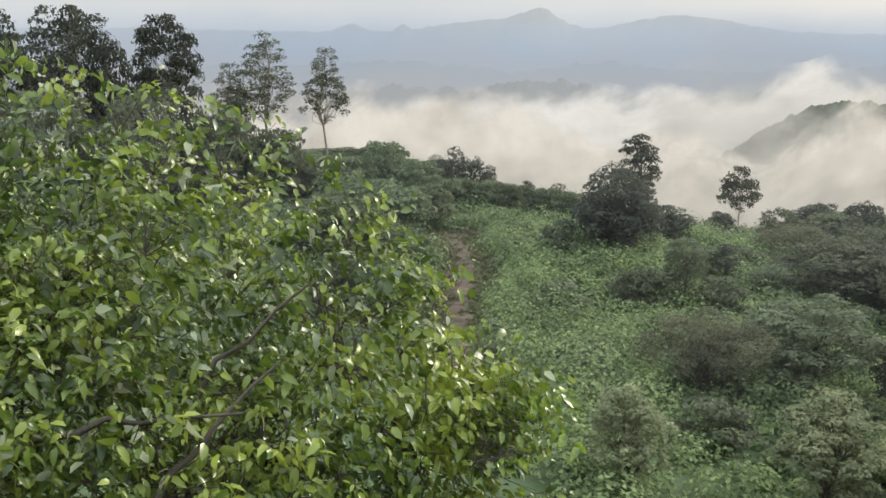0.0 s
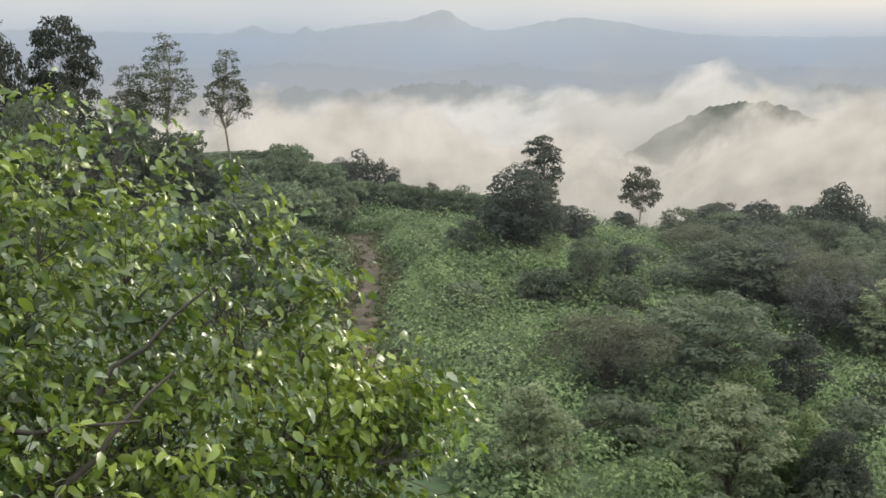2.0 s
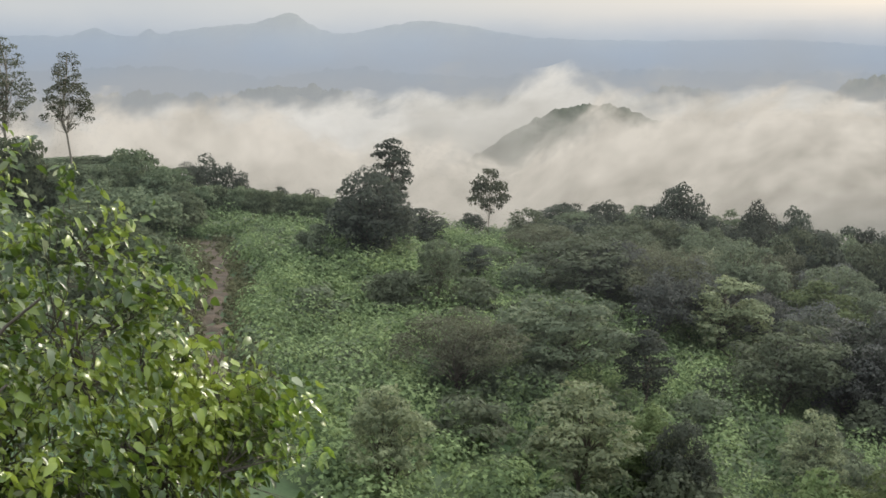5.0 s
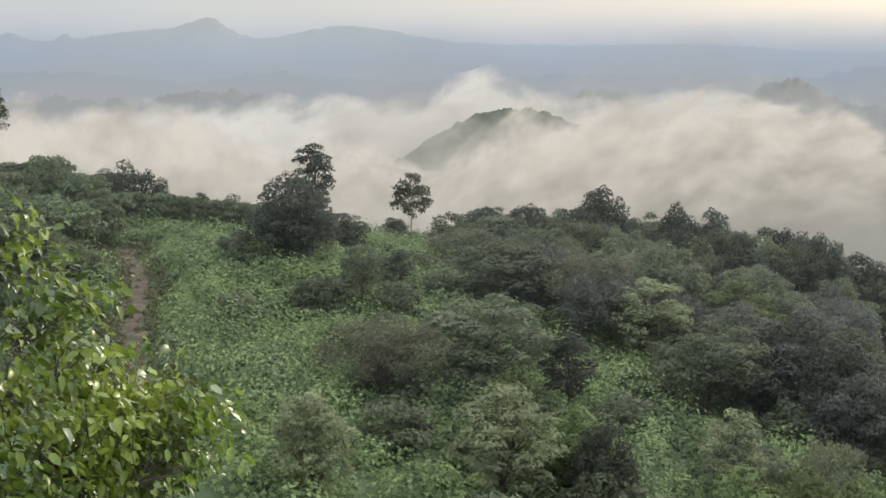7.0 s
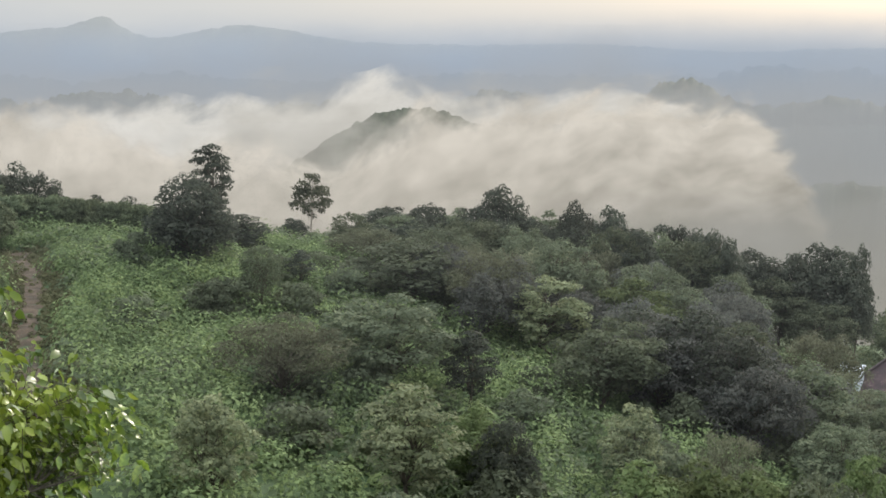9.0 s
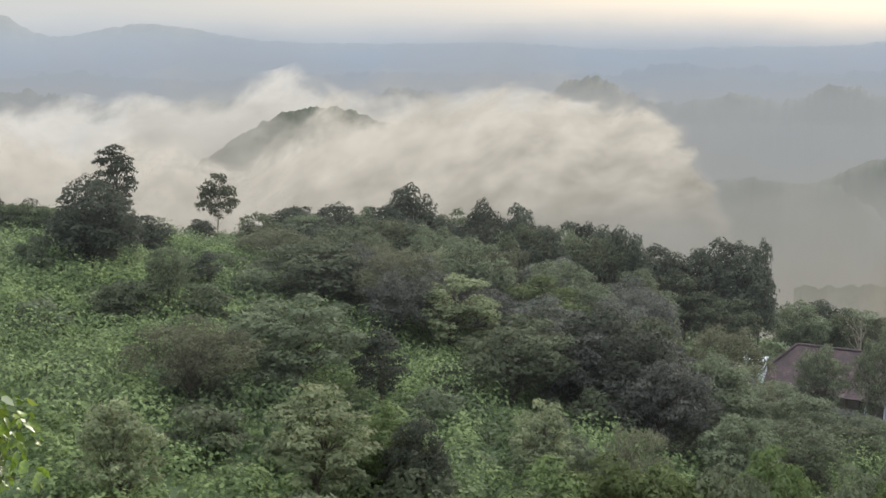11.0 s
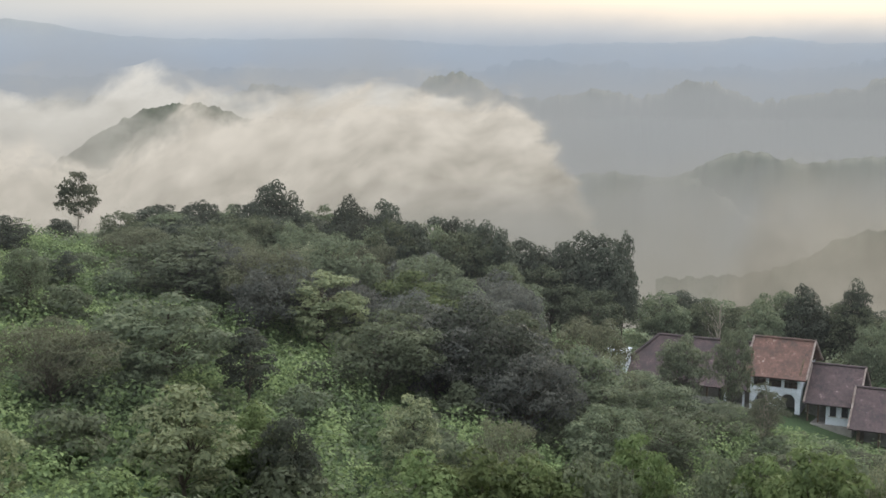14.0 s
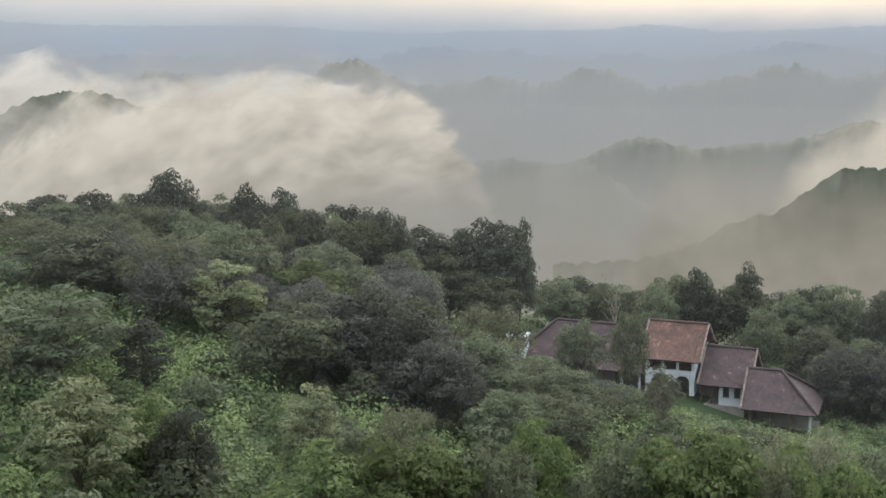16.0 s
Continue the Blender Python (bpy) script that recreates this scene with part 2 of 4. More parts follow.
def value_noise(x, y, seed=0):
    """Smooth noise from 0 to 1 over arrays of places."""
    x, y = np.asarray(x, float), np.asarray(y, float)
    xi, yi = np.floor(x).astype(np.int64), np.floor(y).astype(np.int64)
    fx, fy = x - xi, y - yi
    fx, fy = fx * fx * (3 - 2 * fx), fy * fy * (3 - 2 * fy)

    def rnd(a, b):
        h = (a * 374761393 + b * 668265263 + seed * 974634777) & 0x7FFFFFFF
        h = ((h ^ (h >> 13)) * 1274126177) & 0x7FFFFFFF
        return ((h ^ (h >> 16)) & 0xFFFF) / 65535.0
    return (rnd(xi, yi) * (1 - fx) + rnd(xi + 1, yi) * fx) * (1 - fy) + (rnd(xi, yi + 1) * (1 - fx) + rnd(xi + 1, yi + 1) * fx) * fy


def smooth(x, a, b):
    k = np.clip((np.asarray(x, float) - a) / (b - a), 0, 1)
    return k * k * (3 - 2 * k)


HOUSE = (88.4, 95.3, 0.18)       # the house's corner on its terrace


def ground(x, y):
    """Height of the ground: a ridge runs away from the hilltop, the slope falls to the right to the house's terrace, all falls off behind."""
    x, y = np.asarray(x, float), np.asarray(y, float)
    d = np.hypot(x, y)
    s = x - 14
    z = 20.0 - 0.25 * (s + np.sqrt(s * s + 64)) / 2
    z = z - 0.075 * np.clip(100 - y, 0, 70) * smooth(x, 1, 14)
    z = z - 0.10 * np.clip(-6 - x, 0, 30) * smooth(y, 60, 20)
    z = np.maximum(z, -2.5 + 0.0 * z)
    # terrace cut for the house
    k = np.exp(-(((x - HOUSE[0] - 1) / 15) ** 2 + ((y - HOUSE[1] - 1) / 15) ** 2) ** 2)
    along, out = (x - HOUSE[0]) * 0.591 - (y - HOUSE[1]) * 0.807, -(x - HOUSE[0]) * 0.807 - (y - HOUSE[1]) * 0.591
    z = z * (1 - k) + (HOUSE[2] - 0.05 - 0.28 * np.clip(along - 3, 0, 11) - 0.10 * np.clip(out - 1, 0, 12)) * k
    az = np.degrees(np.arctan2(x, y))
    crest = 195 - 60 * smooth(az, -4, 2) + 25 * smooth(az, 8, 18) + 20 * smooth(az, 28, 38)
    z = z - 0.42 * np.clip(d - crest, 0, 420)
    z = z + 0.9 * (value_noise(x / 9, y / 9, 3) - 0.5) * smooth(d, 30, 50) + 7 * (value_noise(x / 90, y / 90, 5) - 0.5) * smooth(d, 230, 420)
    hill = E - 1.65 - 0.55 * np.clip(d - 1.5, 0, 200)
    return np.maximum(z, np.where(d < 60, hill, -999))


def polar(az, d):
    a = radians(az)
    x, y = d * math.sin(a), d * math.cos(a)
    return x, y, float(ground(x, y))


def array_mesh(name, verts, quads, mats, slots=None, soft=False):
    """A mesh from arrays of places and of quads."""
    me = bpy.data.meshes.new(name)
    verts, quads = np.asarray(verts, np.float32), np.asarray(quads, np.int32)
    w = quads.shape[1]
    me.vertices.add(len(verts))
    me.vertices.foreach_set("co", verts.ravel())
    me.loops.add(quads.size)
    me.loops.foreach_set("vertex_index", quads.ravel())
    me.polygons.add(len(quads))
    me.polygons.foreach_set("loop_start", np.arange(len(quads), dtype=np.int32) * w)
    if slots is not None:
        me.polygons.foreach_set("material_index", np.asarray(slots, np.int32))
    me.polygons.foreach_set("use_smooth", np.full(len(quads), soft))
    for m in mats:
        me.materials.append(m)
    me.update(calc_edges=True)
    me.validate()
    return me


def unit(v):
    return v / np.maximum(np.linalg.norm(v, axis=-1, keepdims=True), 1e-9)


def leaf_quads(at, normal, size, slim=0.5, fold=0.18, rng=RNG):
    """Pointed leaf sprays seen from afar: one small blade each."""
    n = unit(normal)
    a = unit(np.cross(n, rng.normal(size=at.shape)))
    b = np.cross(n, a)
    s = np.asarray(size)[:, None]
    v = np.stack([at - a * s * 0.45 + b * s * slim * 0.62, at + a * s * 0.62 - n * s * fold, at - a * s * 0.45 - b * s * slim * 0.62], 1).reshape(-1, 3)
    return v, np.arange(len(v)).reshape(-1, 3)


def tubes(paths, sides=6):
    """Tapered tubes along paths of (place, radius)."""
    vs, fs = [], []
    for path in paths:
        pts = np.array([p for p, _ in path], float)
        tang = unit(np.gradient(pts, axis=0))
        base = sum(len(v) for v in vs)
        ref = np.array([0.31, 0.95, 0.05])
        u = unit(np.cross(tang, ref))
        w = np.cross(tang, u)
        rad = np.array([r for _, r in path])[:, None, None]
        ang = np.linspace(0, 2 * math.pi, sides, endpoint=False)
        ring = pts[:, None] + rad * (u[:, None] * np.cos(ang)[None, :, None] + w[:, None] * np.sin(ang)[None, :, None])
        vs.append(ring.reshape(-1, 3))
        for i in range(len(path) - 1):
            for k in range(sides):
                j = (k + 1) % sides
                fs.append((base + i * sides + k, base + i * sides + j, base + (i + 1) * sides + j, base + (i + 1) * sides + k))
    return np.concatenate(vs), np.array(fs)


def bent(a, b, r0, r1, steps=5, sway=0.08, rng=RNG, sag=0.0):
    """A slightly crooked path from a to b with its radii."""
    a, b = np.array(a, float), np.array(b, float)
    length = np.linalg.norm(b - a)
    k = np.linspace(0, 1, steps)
    off = rng.normal(size=(steps, 3)) * sway * length
    off[0] = off[-1] = 0
    p = a + (b - a) * k[:, None] + off
    p[:, 2] += sag * np.sin(k * math.pi) * length
    return [(q, r0 + (r1 - r0) * t) for q, t in zip(p, k)]


def part(name, me, parent, label=""):
    ob = new(name, me)
    ob.parent = parent
    if label:
        ob["label"] = label
    return ob


# ---- trees ----


def make_tree(name, height, width, crown_from, lumps, lump, leaves, leaf, material, bark, trunk=0.02, flat=0.8, slim=0.68, seed=1, cone=0.0, fork=0.5, up=0.4):
    """A tree at the origin: a trunk with limbs, and a crown of leaf clumps with gaps."""
    rng = np.random.default_rng(seed)
    root = new(name)
    cz0, cz1 = height * crown_from, height
    mid, half = cz0 + (cz1 - cz0) * 0.42, (cz1 - cz0) * 0.58
    cs, rs = [], []
    tries = 0
    while len(cs) < lumps and tries < 6000:
        tries += 1
        v = unit(rng.normal(size=3))
        if v[2] < -0.35 and rng.random() < 0.8:
            continue
        r = lump * rng.uniform(0.62, 1.25)
        v = v * (rng.uniform(0.70, 1.0) if rng.random() < 0.85 else rng.uniform(0.25, 0.7))
        c = np.array([v[0] * (width / 2 - 0.6 * r), v[1] * (width / 2 - 0.6 * r), mid + v[2] * (half if v[2] > 0 else half * 0.72)])
        k = (c[2] - cz0) / (cz1 - cz0)
        c[:2] *= 1 - cone * max(0.0, k - 0.25)
        if all(np.linalg.norm((c - o) / (1, 1, flat)) > 0.62 * (r + q) for o, q in zip(cs, rs)) or tries > 4500:
            cs.append(c)
            rs.append(r)
    sway = 0.04 * height * (1 - 0.85 * min(1.0, cone * 1.4))
    top = np.array([rng.normal() * sway, rng.normal() * sway, cz0 + (cz1 - cz0) * fork])
    stem = bent((0, 0, -0.4), top, trunk * height, trunk * height * 0.45, 7, 0.025, rng)
    paths = [stem]
    for c in cs:
        k = rng.uniform(0.35, 1.0)
        i = min(int(k * 6), 6)
        s = stem[i][0]
        while i > 1 and c[2] < s[2] + 0.25 * np.linalg.norm(c[:2] - s[:2]):
            i -= 1
            s = stem[i][0]
        r = trunk * height * rng.uniform(0.22, 0.4)
        paths.append(bent(s, c, r, r * 0.25, 4, 0.06, rng, 0.06))
        e = c + unit(rng.normal(size=3)) * lump * 0.8
        paths.append(bent(c * 0.7 + s * 0.3, e, r * 0.35, r * 0.1, 3, 0.06, rng))
    at, nr, sz = [], [], []
    for c, r in zip(cs, rs):
        n = int(leaves * rng.uniform(0.8, 1.2) * (r / lump) ** 1.6)
        q = unit(rng.normal(size=(n, 3)))
        q[:, 2] = np.where((q[:, 2] < -0.15) & (rng.random(n) < 0.72), -q[:, 2], q[:, 2])
        dent = 1 + 0.16 * np.sin(q[:, :1] * 6 + c[0] * 3) * np.cos(q[:, 1:2] * 5 + c[1] * 2) + 0.10 * np.sin(q[:, 2:] * 9 + c[2] * 4)
        rad = (1.04 - 0.32 * rng.random((n, 1)) ** 2.2) * dent
        at.append(c + q * rad * r * np.array([1.12, 1.12, flat]))
        nr.append(q + rng.normal(size=(n, 3)) * 0.36 + np.array([0, 0, up * 0.7]))
        sz.append(leaf * rng.uniform(0.6, 1.35, n))
    at = np.concatenate(at)
    fit = np.array([width / 2 / np.percentile(np.abs(at[:, 0]), 98.5), width / 2 / np.percentile(np.abs(at[:, 1]), 98.5), height / np.percentile(at[:, 2], 99.7)])
    v, f = tubes(paths[:1], 6)
    w, g = tubes(paths[1:], 3)
    v, f = np.concatenate([v, w]), np.concatenate([f, g + len(v)])
    v = v * fit
    at = at * fit
    part("trunk", array_mesh("trunk", v, f, [bark], soft=True), root)
    v, f = leaf_quads(at, np.concatenate(nr), np.concatenate(sz), slim, rng=rng)
    part("crown", array_mesh("crown", v, f, [material]), root)
    return root


TREE_LABEL = {
    "dark": ("broad tree with a dense dark green crown on the slope", "tree"),
    "mid": ("green forest tree with a rounded lumpy crown", "tree"),
    "olive": ("spreading tree with a thin olive-brown feathery crown", "tree"),
    "tall": ("tall slender tree, bare pale trunk and narrow crown", "tree"),
    "high": ("tall irregular tree with dark clumps and open limbs", "tree"),
    "slim": ("slender tree with a bare pale trunk and sparse crown", "tree"),
    "open": ("tall tree with open tiers of dark foliage", "tree"),
    "grey": ("young tree with pale grey-green leaf tufts", "tree"),
    "dusky": ("wide tree with a dusky dark brownish-green crown", "tree"),
    "bright": ("bushy tree with bright yellow-green foliage", "tree"),
    "bare": ("bare dead-looking tree with pale crooked branches", "tree"),
    "shrub": ("leafy green shrub growing among ferns on the slope", "shrub"),
    "bush": ("low dense scrub bush on the ridge", "bush"),
}
STOCK = {
    "dark": [make_tree("tree", 8, 7.2, 0.10, 44, 0.95, 215, 0.25, L_DARK, M_BARK, 0.020, flat=0.98, seed=s, cone=0.25) for s in (11, 12, 13, 14)],
    "mid": [make_tree("tree", 8, 7.0, 0.24, 46, 0.82, 190, 0.23, L_MID, M_BARK, 0.019, flat=0.95, seed=s) for s in (21, 22, 23, 24)],
    "olive": [make_tree("tree", 7, 8.0, 0.34, 52, 0.72, 165, 0.20, L_OLIVE, M_BARK, 0.019, flat=0.88, seed=s, slim=0.42, fork=0.35) for s in (31, 32)],
    "tall": [make_tree("tree", 16, 5.6, 0.30, 64, 0.56, 72, 0.27, L_TALL, M_PALE_BARK, 0.0075, flat=1.0, seed=s, slim=0.42, cone=0.72, fork=0.93, up=0.0) for s in (41, 42, 43, 44)],
    "bare": [make_tree("tree", 9, 4.0, 0.3, 16, 0.7, 5, 0.2, L_OLIVE, M_PALE_BARK, 0.013, seed=45, fork=0.7)],
    "open": [make_tree("tree", 9, 4.6, 0.32, 30, 0.66, 125, 0.25, L_DARK, M_BARK, 0.014, flat=0.72, seed=s, cone=0.3, fork=0.85) for s in (51, 52)],
    "high": [make_tree("tree", 14, 8.0, 0.40, 64, 0.85, 120, 0.26, L_DARK, M_PALE_BARK, 0.010, flat=0.75, seed=s, fork=0.75, up=0.2) for s in (47, 48)],
    "slim": [make_tree("tree", 7, 4.4, 0.34, 30, 0.55, 95, 0.22, L_TALL, M_PALE_BARK, 0.010, flat=0.9, seed=55, cone=0.35, fork=0.9, up=0.1)],
    "grey": [make_tree("tree", 7, 4.4, 0.18, 54, 0.46, 95, 0.24, L_GREY, M_BARK, 0.014, flat=0.8, seed=s, slim=0.5, fork=0.75, up=0.8) for s in (61, 62)],
    "dusky": [make_tree("tree", 8, 9.5, 0.20, 54, 0.95, 180, 0.24, L_PURPLE, M_BARK, 0.018, flat=0.92, seed=s) for s in (71, 72)],
    "bright": [make_tree("tree", 8, 5.6, 0.12, 54, 0.72, 200, 0.21, L_BRIGHT, M_BARK, 0.016, flat=0.75, seed=s) for s in (81, 82)],
    "bush": [make_tree("bush", 4, 5.5, 0.0, 34, 0.8, 200, 0.24, L_SCRUB, M_BARK, 0.012, flat=0.75, seed=s, fork=0.6) for s in (91, 92, 93)],
    "shrub": [make_tree("shrub", 2.4, 3.0, 0.0, 18, 0.52, 130, 0.19, L_MID, M_BARK, 0.012, flat=0.8, seed=s, fork=0.6) for s in (94, 95, 96)],
}
SIZE = {"high": (14, 8.0), "slim": (7, 4.4), "bare": (9, 4.0), "shrub": (2.4, 3.0), "dark": (8, 7.2), "mid": (8, 7.0), "olive": (7, 8.0), "tall": (16, 5.6), "open": (9, 4.6), "grey": (7, 4.4), "dusky": (8, 9.5), "bright": (8, 5.6), "bush": (4, 5.5)}
used_stock = set()
PICK = random.Random(5)


def plant(kind, az, d, top, width, sink=0.0, turn=None, which=None):
    """One tree at a bearing and distance from the hilltop; its top stands that many degrees over the eye's level."""
    x, y, z = polar(az, d)
    height = max(1.5, E + d * math.tan(radians(top)) - z)
    k = PICK.randrange(len(STOCK[kind])) if which is None else which
    m = pose(x, y, z - sink, 0, 0, PICK.uniform(0, 360) if turn is None else turn) @ Matrix.Diagonal((width / SIZE[kind][1], width / SIZE[kind][1], height / SIZE[kind][0], 1))
    src = STOCK[kind][k]
    if (kind, k) in used_stock:
        ob = copy_thing(src, m @ Matrix.Diagonal((*(1 / s for s in src.scale), 1)))
    else:
        used_stock.add((kind, k))
        src.matrix_basis = m
        ob = src
    label, cat = TREE_LABEL[kind]
    group = "scrub on the ridge" if kind in ("bush", "shrub") else "trees on the hillside"
    return tagged(ob, label, cat, group)


# ---- the ground: one sheet from the hilltop to the horizon ----


def make_ground():
    az = np.concatenate([np.arange(-30, 64, 0.5), np.arange(64, 330, 4.0)])
    rr = np.concatenate([[0.02, 0.7, 1.5], np.arange(3, 215, 1.6), np.geomspace(216, 4950, 60)])
    a, r = np.meshgrid(np.radians(az), rr)
    x, y = r * np.sin(a), r * np.cos(a)
    z = ground(x, y)
    v = np.stack([x, y, z], -1).reshape(-1, 3)
    nA, nR = len(az), len(rr)
    i, j = np.meshgrid(np.arange(nR - 1), np.arange(nA), indexing="ij")
    q = np.stack([i * nA + j, i * nA + (j + 1) % nA, (i + 1) * nA + (j + 1) % nA, (i + 1) * nA + j], -1).reshape(-1, 4)[:, ::-1]
    mx, my = x[:-1].ravel(), y[:-1].ravel()
    yard = (np.hypot(mx - HOUSE[0] + 6, my - HOUSE[1] - 2) < 7) | (np.hypot(mx - HOUSE[0] - 9.5, my - HOUSE[1] + 16.5) < 7)
    slots = np.where(yard, 1, np.where(np.hypot(mx, my) > 260, 2, 0))
    me = array_mesh("ground", v, q, [M_EARTH, M_SOIL, M_WOODS], slots, soft=True)
    tagged(new("ground", me), "green hillside falling away into a misty valley", "ground", kind="structure")


make_ground()


def path_middle(y):
    return 1.25 + 0.45 * np.sin(np.asarray(y) * 0.15)


def path_half(y):
    y = np.asarray(y, float)
    return 0.85 + 0.9 * smooth(y, 98, 106) + 1.0 * (value_noise(y / 1.7, y * 0, 21) - 0.5)


def make_path():
    """A trodden strip of bare soil along the ridge, with ragged edges and a worn hollow."""
    ys = np.arange(50, 114, 0.35)
    cols = np.linspace(-1, 1, 9)
    y, c = np.meshgrid(ys, cols, indexing="ij")
    half = np.where(c < 0, path_half(y + 40), path_half(y))
    x = path_middle(y) + c * half + 0.25 * (value_noise(y * 1.3, c * 4, 23) - 0.5) * np.abs(c)
    z = ground(x, y) + 0.13 - 0.10 * (1 - c * c) + 0.14 * (value_noise(x * 2.2, y * 2.2, 25) - 0.5) - 0.25 * np.abs(c) ** 6
    n = len(cols)
    i, j = np.meshgrid(np.arange(len(ys) - 1), np.arange(n - 1), indexing="ij")
    q = np.stack([i * n + j, i * n + j + 1, (i + 1) * n + j + 1, (i + 1) * n + j], -1).reshape(-1, 4)
    tagged(new("footpath", array_mesh("footpath", np.stack([x, y, z], -1).reshape(-1, 3), q, [M_SOIL], soft=True)), "trodden reddish-brown earth footpath along the ridge", "path", kind="structure")


make_path()

# ---- the distance: wooded hills, mountains, mist ----


def bearing_arc(a0, a1, step):
    return np.arange(a0, a1 + step / 2, step)


def hill_range(name, label, dist, az, elev, rough, seed, depth=0.25, material=None):
    """A far ridge whose crest stands at these heights (degrees over the eye's level) along a bearing arc; front and back slopes are real."""
    az, elev = np.asarray(az, float), np.asarray(elev, float)
    e = elev + rough * (value_noise(az * 3.1, az * 0 + seed, seed) - 0.5) + rough * 0.5 * (value_noise(az * 11, az * 0 + seed, seed + 1) - 0.5) + rough * 0.3 * (value_noise(az * 31, az * 0, seed + 2) - 0.5)
    a = np.radians(az)
    rows = []
    for k, (rf, hf) in enumerate(((1 - depth * 0.6, 0.0), (1 - depth * 0.25, 0.62), (1 - depth * 0.08, 0.93), (1.0, 1.0), (1 + depth * 0.3, 0.7), (1 + depth, 0.0))):
        r = dist * rf * (1 + 0.02 * (value_noise(az * 2, az * 0 + k, seed + 5) - 0.5))
        zc = E + dist * np.tan(np.radians(e))
        zb = E - 215.0
        rows.append(np.stack([r * np.sin(a), r * np.cos(a), zb + (zc - zb) * hf], -1))
    v = np.concatenate(rows)
    n = len(az)
    q = [(i * n + j, i * n + j + 1, (i + 1) * n + j + 1, (i + 1) * n + j) for i in range(len(rows) - 1) for j in range(n - 1)]
    tagged(new(name, array_mesh(name, v, np.array(q)[:, ::-1], [material or M_WOODS], soft=True)), label, "hill", kind="structure")


def bumps(az, base, *gs):
    return base + sum(h * np.exp(-((az - c) / w) ** 2) for c, h, w in gs)


def mist(name, label, dist, az, low, top, material, ends=3.0):
    """A sheet of mist between two heights (degrees) along a bearing arc."""
    az = np.asarray(az, float)
    low, top = np.broadcast_to(low, az.shape), np.broadcast_to(top, az.shape)
    a = np.radians(az)
    rows = 7
    v, uv = [], []
    for k in range(rows):
        f = k / (rows - 1)
        el = low + (top - low) * f
        r = dist * (1 + 0.03 * (value_noise(az * 0.4, az * 0 + f * 2, 9) - 0.5))
        v.append(np.stack([r * np.sin(a), r * np.cos(a), E + dist * np.tan(np.radians(el))], -1))
        uv.append(np.stack([az, az * 0 + f], -1))
    v, uv = np.concatenate(v), np.concatenate(uv)
    n = len(az)
    q = np.array([(i * n + j, i * n + j + 1, (i + 1) * n + j + 1, (i + 1) * n + j) for i in range(rows - 1) for j in range(n - 1)])
    me = array_mesh(name, v, q, [material], soft=True)
    lay = me.uv_layers.new(name="UVMap")
    lay.data.foreach_set("uv", uv[q.ravel()].astype(np.float32).ravel())
    fade = smooth(uv[:, 0], az[0], az[0] + ends) * (1 - smooth(uv[:, 0], az[-1] - ends, az[-1]))
    col = me.color_attributes.new("ends", "FLOAT_COLOR", "POINT")
    col.data.foreach_set("color", np.repeat(fade.astype(np.float32)[:, None], 4, 1).ravel())
    ob = tagged(new(name, me), label, "mist", kind="structure")
    ob.visible_shadow = False
    return ob


A = bearing_arc(-40, 75, 0.1)
hill_range("mountain_range", "blue mountain range far across the plain", 4600, A,
           bumps(A, 0.42, (-16, 0.2, 8), (-4.0, 0.36, 0.7), (-1.75, 0.24, 0.3), (1.6, 0.50, 2.6), (4.2, 0.78, 1.25), (4.3, 0.12, 0.4), (10.2, 0.72, 3.0), (20, -0.1, 4), (31, -0.3, 4), (42.2, 0.3, 1.8), (44, -0.3, 12), (49.5, 0.1, 2.2), (55, 0.3, 4)), 0.07, 1)
hill_range("far_hills", "hazy low hills on the far plain", 3300, A,
           bumps(A, -1.0, (-3, 0.2, 2.5), (3, -0.3, 1.6), (7, 0.15, 2), (12, -0.3, 3), (20, 0.1, 2), (33, 0.5, 1.8), (36, 0.35, 1.0), (41, 0.2, 1.4), (48.5, 0.7, 3)), 0.22, 2)
hill_range("middle_hills", "dim wooded hills over the mist", 2300, A,
           bumps(A, -2.3, (-2, 0.4, 3), (4.5, 0.7, 2.5), (15, 0.2, 3), (29.0, 1.15, 1.8), (21, 0.75, 1.6), (35, 0.5, 1.4), (39.5, 0.9, 1.6), (44, 0.3, 1.2), (47.5, 1.1, 2), (52, 0.8, 2)), 0.30, 3)
hill_range("valley_hills", "grey wooded valley hills", 1500, A,
           bumps(A, -6.0, (41.5, 1.5, 2.4), (46.5, 1.3, 3.0), (51.5, 2.4, 3.0), (36, 0.6, 2)), 0.16, 4)
hill_range("near_valley_hill", "dark wooded hill in the valley mist", 1000, A,
           bumps(A, -9.5, (36.8, 2.6, 2.2), (39.8, 3.3, 2.2), (17.5, 7.1, 8.5), (43, 1.4, 1.8)), 0.20, 5)
hill_range("side_hill", "wooded hillside rising out of thin mist", 430, bearing_arc(38, 75, 0.1),
           bumps(bearing_arc(38, 75, 0.1), -9.9, (56, 5.4, 8), (49.9, 1.2, 1.7), (46, 0.8, 2.2)), 0.22, 6, depth=0.3)

